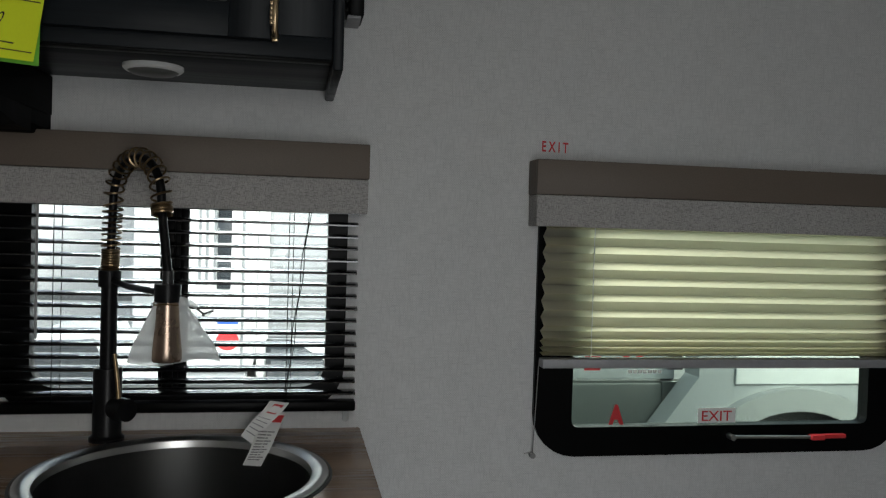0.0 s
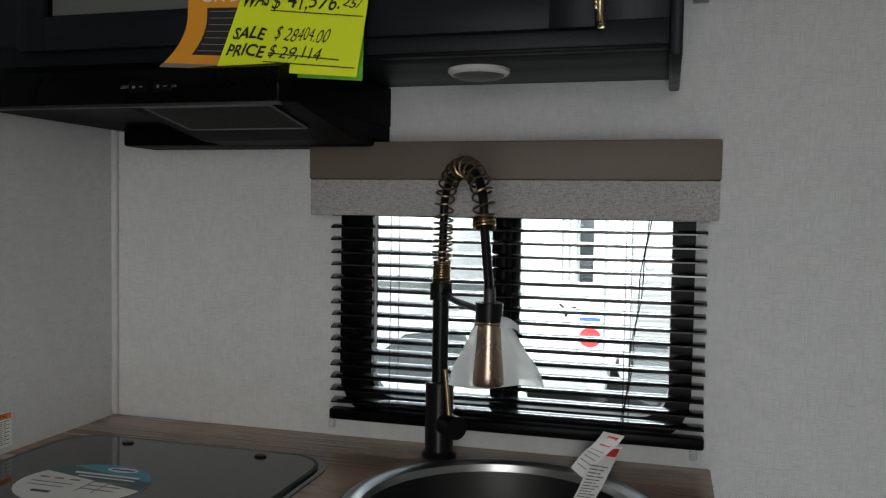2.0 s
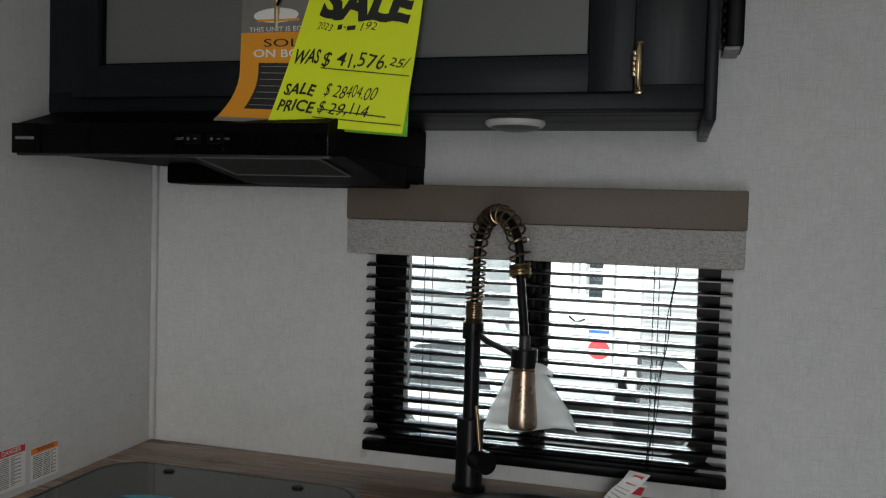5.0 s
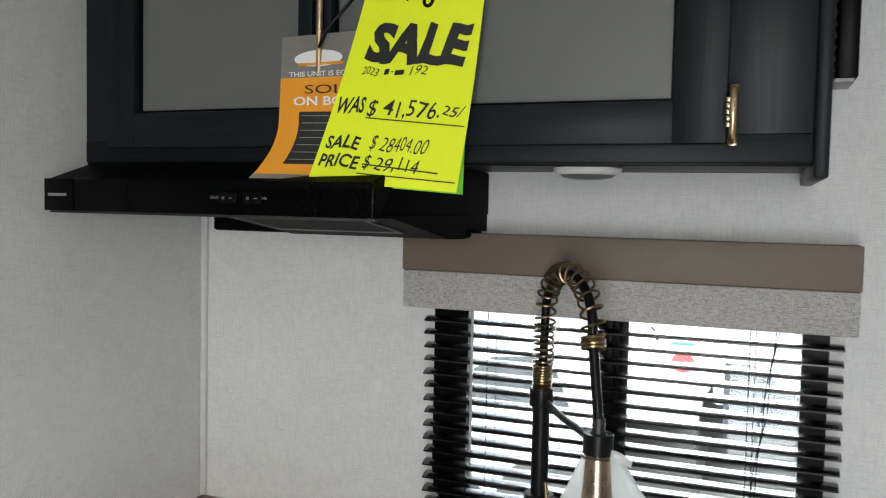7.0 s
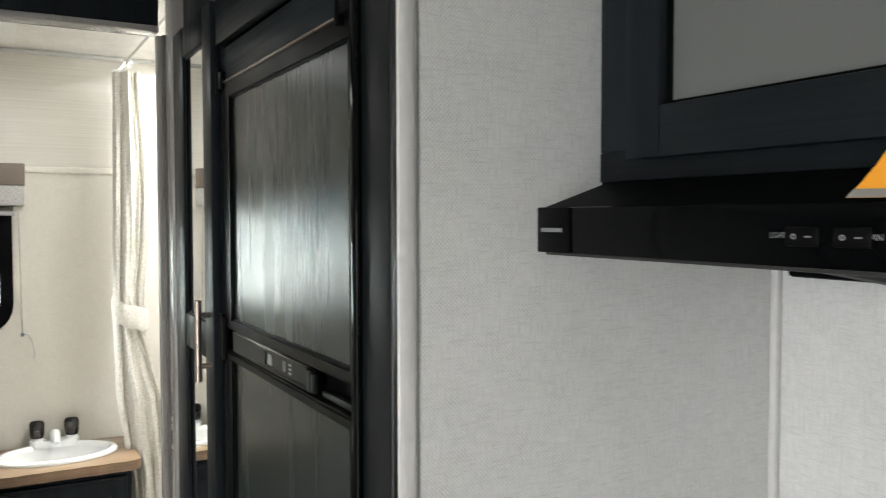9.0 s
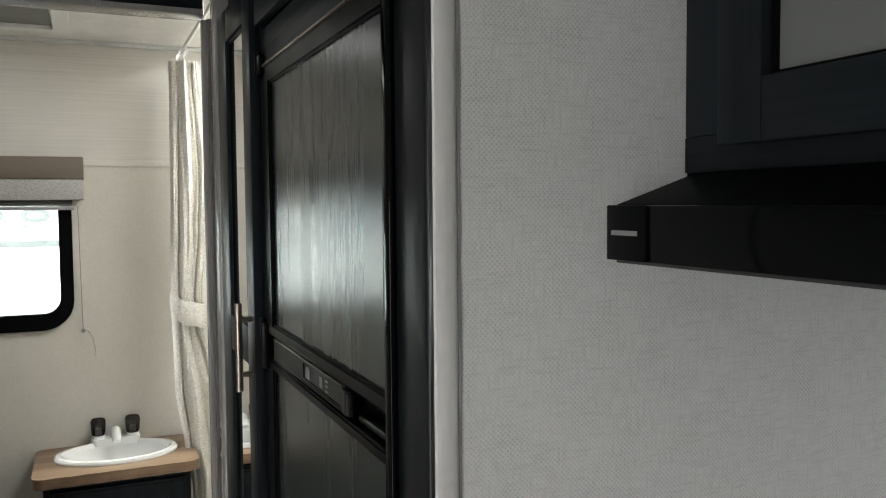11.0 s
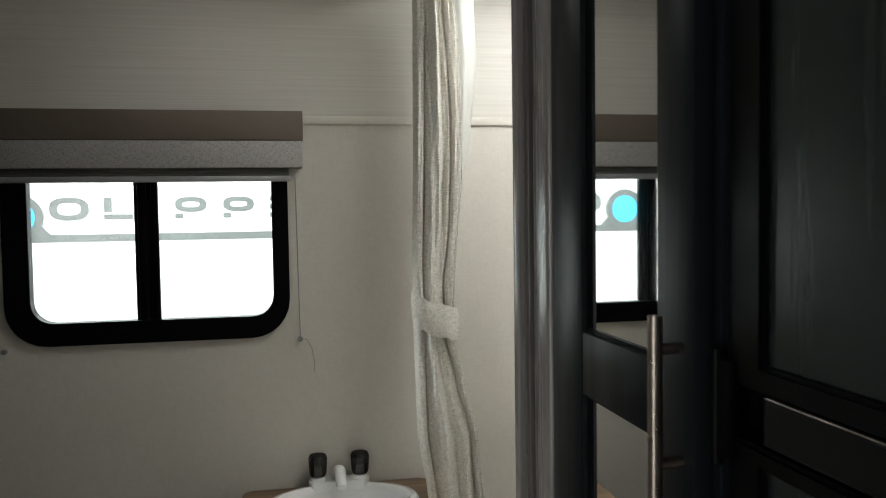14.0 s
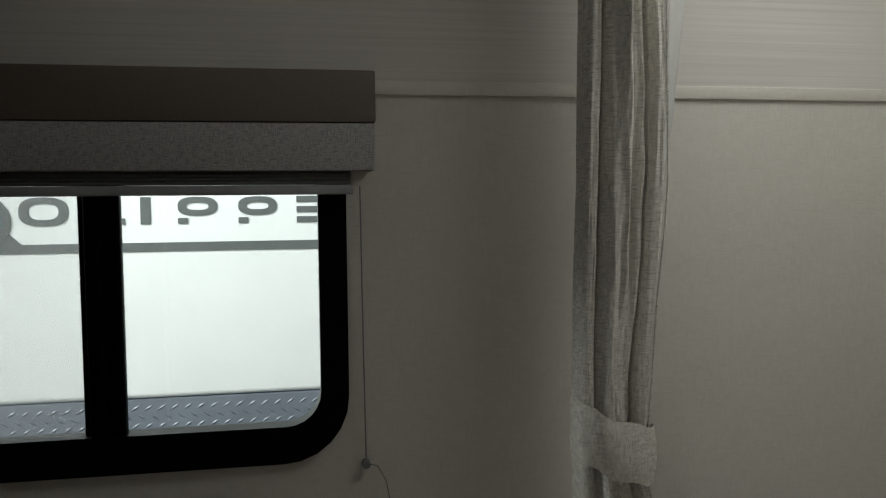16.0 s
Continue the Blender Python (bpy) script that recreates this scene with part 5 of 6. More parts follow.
grip_end = part("latch_end", box(-1.127, -1.112, CF_Y - 0.001, CF_Y + 0.007, 1.2660, 1.2945, 0.002), M["satin"], fr)
part("latch_tab", box(-1.1115, -1.101, CF_Y - 0.0015, CF_Y + 0.005, 1.2680, 1.2920, 0.002), M["satin"], grip_end)
part("recess_lip", box(-1.098, -0.966, CF_Y + 0.008, CF_Y + 0.022, 1.2630, 1.2730, 0.004), M["satin"], fr, "rounded lower lip of the grip recess")
for z0, z1 in ((1.245, 1.318), (1.705, 1.735)):
    h = bmesh.new()
    bx(h, -1.546, -1.522, FF - 0.013, FF - 0.004, z0, z1, 0.003)
    part("hinge", tube(h, [(-1.541, FF - 0.011, z0 - 0.006), (-1.541, FF - 0.011, z1 + 0.006)], 0.005, 12), M["black"], fr)

# built-in surround: posts, top cabinet, plinth
fs = thing("fridge_surround", (-1.2, 1.5, 0.0), "charcoal laminate surround and top cabinet around the fridge", "cabinet")
part("post", box(-0.956, -0.869, FF - 0.008, 1.30, 0.0, TOP - 0.001, 0.006, 3), M["post"], fs)
part("post_filler", box(-0.8688, -0.8535, FF - 0.007, 1.2455, 0.0, TOP - 0.001, 0.002), M["post"], fs)
part("post_bead", box(-0.957, -0.940, FF - 0.016, FF - 0.007, 0.30, 1.745, 0.004, 3), M["gloss"], fs)
part("post", box(-1.602, -1.547, FF - 0.004, 1.30, 0.0, TOP - 0.001, 0.004), M["cabv"], fs)
part("top_rail", box(-1.547, -0.956, FF - 0.004, 1.2745, 1.7185, 1.775, 0.002), M["cab"], fs)
part("top_door", box(-1.540, -0.960, FF - 0.016, FF - 0.001, 1.779, TOP - 0.012, 0.002), M["cab"], fs)
part("plinth", box(-1.547, -0.956, FF + 0.006, 1.30, 0.0, 0.299), M["cab"], fs, smooth=False)

pn = thing("pantry", (-1.75, 1.5, 0.0), "charcoal pantry cupboard with mirrored door and bar handle", "cupboard")
part("body", box(-1.905, -1.604, FF + 0.020, NORTH - 0.002, 0.0, TOP - 0.001), M["cabv"], pn, smooth=False)
part("top_rail", box(-1.873, -1.604, FF, FF + 0.019, 1.865, TOP - 0.002, 0.002), M["cabv"], pn)
FP = 1.2155
PX0, PX1, QX0, QX1 = -1.873, -1.555, -1.784, -1.616
pd = part("door", box(PX0, QX0, FP, FP + 0.0168, 0.10, 1.858, 0.002), M["cabv"], pn)
part("door_stile", box(QX1, PX1, FP, FP + 0.0168, 0.10, 1.858, 0.002), M["cabv"], pd)
for z0, z1 in ((0.10, 0.19), (1.237, 1.301), (1.800, 1.858)):
    part("door_rail", box(QX0, QX1, FP + 0.0007, FP + 0.0164, z0, z1, 0.0015), M["cabv"], pd)
for z0, z1 in ((0.19, 1.237), (1.301, 1.800)):
    part("mirror", box(QX0 - 0.003, QX1 + 0.003, FP + 0.0085, FP + 0.0115, z0 - 0.003, z1 + 0.003), M["mirror"], pd, "clear mirror pane", smooth=False)
    bd = bmesh.new()
    ring(bd, "y", [(QX0, z0), (QX1, z0), (QX1, z1), (QX0, z1)], [(QX0 + 0.004, z0 + 0.004), (QX1 - 0.004, z0 + 0.004), (QX1 - 0.004, z1 - 0.004), (QX0 + 0.004, z1 - 0.004)], FP + 0.006, FP + 0.0086)
    part("mirror_bead", bd, M["black"], pd, smooth=False)
hd = bmesh.new()
tube(hd, [(-1.574, FP - 0.022, 1.203), (-1.574, FP - 0.022, 1.345)], 0.0058, 16)
for z in (1.230, 1.319):
    tube(hd, [(-1.574, FP, z), (-1.574, FP - 0.022, z)], 0.0046, 12)
part("handle", hd, M["nickel"], pd, "bronzed bar handle")
for x0, x1, y0, jm in ((-1.962, -1.944, 1.196, "jamb"), (-1.944, -1.930, 1.205, "jambdark"), (-1.930, -1.8745, 1.2105, "jamb")):
    solo("trim_door_jamb", box(x0, x1, y0, 1.2565, 0.0, 1.872 if x1 < -1.91 else TOP - 0.001, 0.003 if x1 < -1.91 else 0.007, 4), M[jm], "grey moulded jamb beside the pantry", "trim", "structure")
solo("wall_shower_side", box(-1.962, -1.9065, 1.2625, NORTH, 0.0, TOP), M["bathpaper"], "cream wallpaper wall at the shower side", "wall", "structure", smooth=False)
sp = thing("strike_plate", (-1.92, 1.19, 1.00), "small dark steel strike plate on the door jamb", "strike plate")
part("plate", box(-1.912, -1.898, 1.2092, 1.2104, 1.000, 1.068, 0.0004), M["nickel"], sp)
part("slot", box(-1.909, -1.901, 1.2086, 1.2093, 1.010, 1.040), M["black"], sp, smooth=False)
part("screw", tube(bmesh.new(), [(-1.905, 1.2093, 1.056), (-1.905, 1.2083, 1.056)], 0.003, 10), M["black"], sp)

# sliding bath door, pushed open
bd = thing("door_1", (-1.98, 0.30, 0.0), "grey wood-grain sliding bath door pushed open", "door", kind="structure")
leaf = part("leaf", box(-2.000, -1.966, -0.06, 0.575, 0.02, 1.868, 0.002), M["greywood"], bd)
part("latch_edge", box(-1.998, -1.968, 0.5752, 0.580, 0.02, 1.868, 0.001), M["trimwhite"], bd, "pale edge strip")
k = bmesh.new()
tube(k, [(-1.966, 0.536, 0.985), (-1.9625, 0.536, 0.985)], 0.024, 32)
part("pull_cup", k, M["black"], bd, "flush black pull cup")
k = bmesh.new()
tube(k, [(-1.9635, 0.536 + 0.0265 * math.cos(q), 0.985 + 0.0265 * math.sin(q)) for q in [2 * math.pi * j / 36 for j in range(37)]], 0.0032, 8, False)
part("pull_ring", k, M["matte"], bd, "raised black pull ring")
part("latch_plate", box(-1.990, -1.976, 0.580, 0.5825, 0.925, 1.012, 0.0006), M["darkmetal"], bd, "dark steel latch plate")


# ---- bath ----
vn = thing("bath_vanity", (-2.72, 1.04, 0.0), "small charcoal vanity cabinet with oak-look top", "vanity")
part("cabinet", box(WEST + 0.002, -2.605, 0.852, 1.226, 0.0, 0.69), M["cab"], vn, smooth=False)
vr = bmesh.new()
ring(vr, "z", [(WEST + 0.002, 0.852), (-2.605, 0.852), (-2.605, 1.226), (WEST + 0.002, 1.226)], [(WEST + 0.014, 0.864), (-2.617, 0.864), (-2.617, 1.214), (WEST + 0.014, 1.214)], 0.69, 0.769)
part("apron", vr, M["cab"], vn, smooth=False)
vd = part("door", box(-2.605, -2.587, 0.868, 1.210, 0.06, 0.752, 0.002), M["cabv"], vn)
vf = bmesh.new()
ring(vf, "x", [(0.875, 0.067), (1.203, 0.067), (1.203, 0.745), (0.875, 0.745)], [(0.915, 0.107), (1.163, 0.107), (1.163, 0.705), (0.915, 0.705)], -2.587, -2.582)
part("door_frame", vf, M["cabv"], vd, smooth=False)
vt = bmesh.new()
n = 72
oc = (-2.738, 1.040)
outl = []
rr = []
corners = rounded(WEST + 0.002, -2.573, 0.826, 1.250, 0.028, 8)
for (u0, v0), (u1, v1) in zip(corners, corners[1:] + corners[:1]):
    steps = max(1, int(math.hypot(u1 - u0, v1 - v0) / 0.012))
    rr += [(u0 + (u1 - u0) * k / steps, v0 + (v1 - v0) * k / steps) for k in range(steps)]
for u, v in rr:
    outl.append((u + (0.0015 * math.sin(v * 90) if u > -2.6 else 0), v))
inl = []
for u, v in outl:
    a = math.atan2((v - oc[1]) / 0.15, (u - oc[0]) / 0.10)
    inl.append((oc[0] + 0.094 * math.cos(a), oc[1] + 0.150 * math.sin(a)))
ring(vt, "z", outl, inl, 0.769, 0.797)
part("top", vt, M["oak"], vn, "oak-look laminate top with rounded corners", smooth=False)
bs = thing("bath_sink", (*oc, 0.70), "oval white porcelain basin set in the vanity top", "sink")
part("rim", lathe(bmesh.new(), [(1.0, 0.7975), (1.0, 0.803), (0.97, 0.808), (0.90, 0.809), (0.86, 0.804), (0.83, 0.795)], *oc, 0.112, 0.165, 72), M["porcelain"], bs)
part("basin", lathe(bmesh.new(), [(0.832, 0.796), (0.78, 0.765), (0.6, 0.725), (0.3, 0.708), (0.0, 0.705)], *oc, 0.112, 0.165, 72), M["porcelain"], bs)
bf = thing("bath_faucet", (-2.842, 1.040, 0.80), "white plastic bath faucet with two smoked acrylic knobs", "faucet")
FZ = 0.803
b = bmesh.new()
slab(b, "z", rounded(-2.862, -2.822, 0.972, 1.108, 0.019, 8), 0.7975, FZ + 0.016)
part("base", b, M["white"], bf)
b = bmesh.new()
tube(b, [(-2.845, 1.04, FZ + 0.014), (-2.838, 1.04, FZ + 0.034), (-2.815, 1.04, FZ + 0.040), (-2.770, 1.04, FZ + 0.030), (-2.762, 1.04, FZ + 0.022)], [0.016, 0.0155, 0.014, 0.012, 0.011], 16)
part("spout", b, M["white"], bf)
for y in (0.993, 1.088):
    part("knob_stem", lathe(bmesh.new(), [(0.017, FZ + 0.016), (0.017, FZ + 0.024), (0.010, FZ + 0.026), (0.009, FZ + 0.045), (0.0, FZ + 0.045)], -2.842, y, n=20), M["white"], bf)
    k = bmesh.new()
    prof = [(0.0, FZ + 0.026), (0.0165, FZ + 0.026), (0.0195, FZ + 0.034), (0.0215, FZ + 0.066), (0.018, FZ + 0.074), (0.0, FZ + 0.076)]
    lathe(k, prof, -2.842, y, n=14)
    part("knob", k, M["smoke"], bf, "faceted smoked acrylic knob", smooth=False)

# shade pulled up under the bath valance
rs = thing("pleated_shade", (WEST + 0.03, 0.66, 1.495), "grey pleated shade pulled fully up at the bath window", "window shade")
for k in range(4):
    part("pleat", box(WEST + 0.012 + 0.001 * (k % 2), WEST + 0.040 - 0.001 * (k % 2), 0.352, 0.944, 1.5065 + 0.005 * k, 1.5105 + 0.005 * k, 0.0015), M["greycloth"], rs)
part("folded_cloth", box(WEST + 0.015, WEST + 0.037, 0.3525, 0.9435, 1.5068, 1.5300), M["greycloth"], rs, smooth=False)
part("bottom_rail", box(WEST + 0.010, WEST + 0.042, 0.350, 0.948, 1.494, 1.506, 0.003), M["rail"], rs)
part("tension_cord", tube(bmesh.new(), [(WEST + 0.020, 0.957, 1.505), (WEST + 0.014, 0.959, 1.30), (WEST + 0.009, 0.961, 1.142)], 0.0009, 6), M["greyink"], rs)
part("cord_anchor", tube(bmesh.new(), [(WEST + 0.001, 0.961, 1.139), (WEST + 0.013, 0.961, 1.139)], 0.0055, 14), M["greyink"], rs)
part("cord_end", tube(bmesh.new(), [(WEST + 0.012, 0.962, 1.141), (WEST + 0.02, 0.975, 1.139), (WEST + 0.02, 0.986, 1.118), (WEST + 0.018, 0.992, 1.085), (WEST + 0.016, 0.990, 1.065)], 0.0008, 5), M["greyink"], rs)
part("cord_anchor", tube(bmesh.new(), [(WEST + 0.001, 0.345, 1.139), (WEST + 0.013, 0.345, 1.139)], 0.0055, 14), M["greyink"], rs)

# shower curtain, gathered and tied
sh = thing("shower_curtain", (-2.695, 1.25, 0.35), "cream linen shower curtain gathered and tied with a band", "curtain")


def along(knots, z):
    """A smooth value at height z between (height, value) pairs, from the top down."""
    if z >= knots[0][0]:
        return knots[0][1]
    for (z0, a), (z1, b) in zip(knots, knots[1:]):
        if z >= z1:
            k = (z0 - z) / (z0 - z1)
            k = 0.5 * k + 0.5 * k * k * (3 - 2 * k)
            return a + (b - a) * k
    return knots[-1][1]


LEFT = [(1.92, 1.207), (1.54, 1.203), (1.36, 1.199), (1.20, 1.197), (0.96, 1.203), (0.80, 1.224), (0.68, 1.244), (0.40, 1.262)]
FOLD = [(1.92, 1.232), (1.54, 1.226), (1.30, 1.220), (1.20, 1.222), (0.96, 1.226), (0.70, 1.258), (0.40, 1.280)]
HEM0 = [(1.92, 1.268), (1.60, 1.284), (1.40, 1.277), (1.26, 1.262), (1.16, 1.264), (1.06, 1.286), (0.94, 1.318), (0.70, 1.334), (0.40, 1.345)]
HEM1 = [(1.92, 1.284), (1.75, 1.299), (1.50, 1.302), (1.32, 1.287), (1.22, 1.281), (1.16, 1.280), (1.06, 1.300), (0.94, 1.331), (0.70, 1.349), (0.40, 1.362)]
LINER = [(1.92, 1.342), (1.76, 1.350), (1.60, 1.334), (1.48, 1.314), (1.34, 1.296), (1.22, 1.276), (0.40, 1.28)]
TIE = 1.205


def pinch(z):
    return min(1.0, abs(z - TIE) / 0.34) ** 0.8


def sheet_of(lo, hi, front, folds, depth, phase, back, drift=0.0, nz=120, nu=40, z0=0.40, z1=1.915, wrinkle=0.004):
    """Hanging cloth between two edges: soft upright folds, shallow at the tie, both sides turned back."""
    bm, g = bmesh.new(), []
    for j in range(nz + 1):
        z = z0 + (z1 - z0) * j / nz
        a, b = along(lo, z), along(hi, z)
        row = []
        for i in range(nu + 1):
            u = i / nu
            open_ = 0.35 + 0.65 * pinch(z)
            w = u + drift * math.sin(3.1 * z + 4 * u) * open_
            f = math.sin(2 * math.pi * folds * w + phase + 1.1 * math.sin(2.6 * z)) + 0.45 * math.sin(2 * math.pi * folds * 1.9 * w + 4.0 * z + phase)
            side = 1 - abs(2 * u - 1) ** 4
            x = front - back * (1 - side) + depth * open_ * f * (0.4 + 0.6 * side)
            x += wrinkle * noise.noise((u * 5 + phase, z * 9, phase)) + 0.5 * wrinkle * noise.noise((u * 14, z * 22 + phase, 3.0))
            y = a + (b - a) * u + 0.0014 * noise.noise((z * 7, phase, 1.0))
            row.append(bm.verts.new((x, y, z)))
        g.append(row)
    for p, q in zip(g, g[1:]):
        for i in range(nu):
            bm.faces.new((p[i], p[i + 1], q[i + 1], q[i]))
    return bm


part("side_fold", sheet_of(LEFT, FOLD, -2.699, 0.5, 0.003, 0.4, 0.030, nu=14), M["curtain"], sh)
part("cloth", sheet_of([(z, y - 0.010) for z, y in FOLD], HEM0, -2.690, 1.35, 0.0145, 5.0, 0.034, 0.05, wrinkle=0.008), M["curtain"], sh)
part("hem", sheet_of(HEM0, HEM1, -2.692, 0.5, 0.002, 0.2, 0.012, nu=8), M["curtain"], sh, "stitched hem strip")
part("seam_cord", tube(bmesh.new(), [(-2.691, along(HEM1, z) - 0.001, z) for z in [0.42 + 0.0187 * k for k in range(80)]], 0.0014, 6), M["curtain"], sh)
part("back_cloth", sheet_of([(z, y + 0.004) for z, y in LEFT], [(z, y - 0.004) for z, y in HEM1], -2.728, 2.5, 0.008, 1.0, -0.02), M["curtain"], sh)
part("liner", sheet_of([(z, y - 0.012) for z, y in HEM0], LINER, -2.722, 1.6, 0.006, 2.2, 0.02, 0.04, nu=24, z0=1.20, wrinkle=0.003), M["liner"], sh, "white vinyl liner")
bandm = bmesh.new()
lp = []
for k in range(9):
    v = k / 8
    row = []
    for j in range(64):
        a = 2 * math.pi * j / 64
        c, si = math.cos(a), math.sin(a)
        bulge = 0.0025 * math.sin(math.pi * v) + 0.0012 * math.sin(5 * a + 4 * v)
        yy = 1.2425 + (0.0475 + bulge) * (1 if si > 0 else -1) * abs(si) ** 0.8
        xx = -2.712 + (0.038 + bulge) * (1 if c > 0 else -1) * abs(c) ** 0.7
        drop = 0.018 * (si + 1) + 0.006 * max(0.0, c) * math.sin(math.pi * (si + 1) / 2)
        row.append(bandm.verts.new((xx, yy, 1.183 + 0.070 * v - drop + 0.0015 * math.sin(7 * a))))
    lp.append(row)
for p, q in zip(lp, lp[1:]):
    for k in range(64):
        bandm.faces.new((p[k], p[(k + 1) % 64], q[(k + 1) % 64], q[k]))
part("tie_band", bandm, M["curtain"], sh, "linen tie-back band")
rod = thing("curtain_rod", (-2.44, 1.236, 1.93), "thin steel shower curtain rod under the ceiling", "curtain rod")
part("rod", tube(bmesh.new(), [(WEST + 0.004, 1.236, 1.935), (-1.963, 1.236, 1.935)], 0.005, 12), M["steel"], rod)
for k in range(4):
    cxk = -2.71 + 0.032 * k
    part("ring", tube(bmesh.new(), [(cxk, 1.236 + 0.010 * math.sin(a), 1.926 + 0.014 * math.cos(a)) for a in [2 * math.pi * j / 16 for j in range(17)]], 0.0013, 6), M["steel"], rod)
part("wall_flange", tube(bmesh.new(), [(WEST + 0.0035, 1.236, 1.935), (WEST + 0.010, 1.236, 1.935)], 0.014, 20), M["white"], rod)

# ceiling vent and puck light in the bath
vt2 = thing("ceiling_vent", (-2.50, 0.74, 1.95), "white square roof vent frame in the bath ceiling", "vent")
f = bmesh.new()
ring(f, "z", rounded(-2.70, -2.30, 0.555, 0.952, 0.02), rounded(-2.66, -2.34, 0.595, 0.912, 0.015), TOP - 0.016, TOP - 0.001)
part("frame", f, M["white"], vt2)
part("inset", box(-2.655, -2.345, 0.60, 0.907, TOP - 0.006, TOP - 0.0015), M["frost"], vt2, "grey translucent vent lid", smooth=False)
sd = thing("roof_light", (-2.42, 1.53, TOP), "white framed roof light dome over the shower", "skylight")
f = bmesh.new()
ring(f, "z", rounded(SKY[0] - 0.03, SKY[1] + 0.03, SKY[2] - 0.03, SKY[3] + 0.03, 0.03), rounded(SKY[0] + 0.005, SKY[1] - 0.005, SKY[2] + 0.005, SKY[3] - 0.005, 0.03), TOP - 0.008, TOP - 0.0005)
part("frame", f, M["white"], sd)
f = part("dome", box(SKY[0], SKY[1], SKY[2], SKY[3], TOP + 0.051, TOP + 0.058), M["milky"], sd, "milky white dome", smooth=False)
pk = thing("puck_light", (-2.79, 0.70, 1.965), "round white puck light on the bath ceiling", "light")
part("housing", lathe(bmesh.new(), [(0.0, TOP - 0.0005), (0.045, TOP - 0.0005), (0.045, TOP - 0.008), (0.040, TOP - 0.013), (0.0, TOP - 0.014)], -2.79, 0.66), M["white"], pk)


# ---- outdoors ----
GZ = -0.62
gr = solo("ground", box(-60, 60, -60, 60, GZ - 0.2, GZ), M["asphalt"], "grey asphalt of a dealer's lot", "ground", "structure", smooth=False)

# white travel trailer beside the bath window
TX = -4.80
tt = thing("travel_trailer", (TX - 1.1, 0.6, GZ), "white travel trailer with grey decals and diamond-plate skirt", "travel trailer")
part("body", box(TX - 2.2, TX, -2.6, 3.6, 0.784, 2.35, 0.02, 3), M["gelcoat"], tt)
pl = part("stone_guard", box(TX - 2.19, TX + 0.002, -2.6, 3.6, -0.05, 0.783, 0.002), M["plate"], tt, "diamond-plate lower skirt")
dp = bmesh.new()
for j in range(34):
    for i in range(12):
        y, z = -0.25 + 0.045 * j + (0.0225 if i % 2 else 0), 0.40 + 0.032 * i
        sgn = 1 if i % 2 else -1
        vs = [dp.verts.new((TX + 0.003 + (0.003 if c == 4 else 0), y + du * math.cos(radians(35)) - dv * sgn * math.sin(radians(35)), z + du * sgn * math.sin(radians(35)) + dv * math.cos(radians(35)))) for c, (du, dv) in enumerate(((-0.019, 0), (0, -0.005), (0.019, 0), (0, 0.005), (0, 0)))]
        for a, b in ((0, 1), (1, 2), (2, 3), (3, 0)):
            dp.faces.new((vs[a], vs[b], vs[4]))
tagged(part("tread", dp, M["plate"], pl, smooth=False), kind="stuff")
ax_ = bmesh.new()
for y in (1.9, 2.7):
    tube(ax_, [(TX - 0.25, y, GZ + 0.36), (TX - 0.02, y, GZ + 0.36)], 0.36, 36)
part("wheels", ax_, M["rubber"], tt)
st = bmesh.new()
slab(st, "x", [(-0.30, 1.402), (-0.103, 1.402), (-0.036, 1.338), (3.4, 1.338), (3.4, 1.306), (-0.30, 1.306)], TX + 0.0005, TX + 0.003)
part("stripe", st, M["decal"], tt, "grey stripe decal", smooth=False)
blocks = bmesh.new()


def bar(y0, y1, z0, z1):
    bx(blocks, TX + 0.0005, TX + 0.003, y0, y1, z0, z1)


def oval(y0, y1, z0, z1, ty, tz):
    """A plain oval ring."""
    cy, cz, ry, rz = (y0 + y1) / 2, (z0 + z1) / 2, (y1 - y0) / 2, (z1 - z0) / 2

    def loop(fy, fz):
        turns = [2 * math.pi * k / 36 for k in range(36)]
        return [(cy + fy * math.copysign(abs(math.cos(q)) ** 0.75, math.cos(q)), cz + fz * math.copysign(abs(math.sin(q)) ** 0.75, math.sin(q))) for q in turns]
    ring(blocks, "x", loop(ry, rz), loop(ry - ty, rz - tz), TX + 0.0005, TX + 0.003)


# rings and bars in place of the maker's name
oval(-0.043, 0.117, 1.400, 1.499, 0.032, 0.022)
bar(0.180, 0.212, 1.432, 1.497), bar(0.180, 0.301, 1.402, 1.424)
bar(0.352, 0.386, 1.402, 1.497)
for y0 in (0.477, 0.684):
    oval(y0, y0 + 0.135, 1.430, 1.497, 0.030, 0.021), bar(y0, y0 + 0.034, 1.402, 1.423)
for z0 in (1.402, 1.4385, 1.475):
    bar(0.888, 1.02, z0, z0 + 0.022)
part("name_shapes", blocks, M["decal"], tt, "grey decal shapes", smooth=False)
cap = [(-0.84 - 0.42 * math.sin(radians(90 * k / 16)) ** 1.5, 2.2 - 1.38 * (1 - math.cos(radians(90 * k / 16))) ** 0.7) for k in range(17)]
b = bmesh.new()
slab(b, "x", cap + [(y - 0.035, z) for y, z in cap[::-1]], TX + 0.001, TX + 0.006)
part("cap_trim", b, M["decal"], tt, "curved dark trim of the front cap", smooth=False)
b = bmesh.new()
for k in range(9):
    bx(b, TX + 0.0005, TX + 0.010, -2.4, -1.42, 0.90 + 0.135 * k, 1.02 + 0.135 * k, 0.004)
part("siding_rib", b, M["silver"], tt, "ribbed silver front siding")
b = bmesh.new()
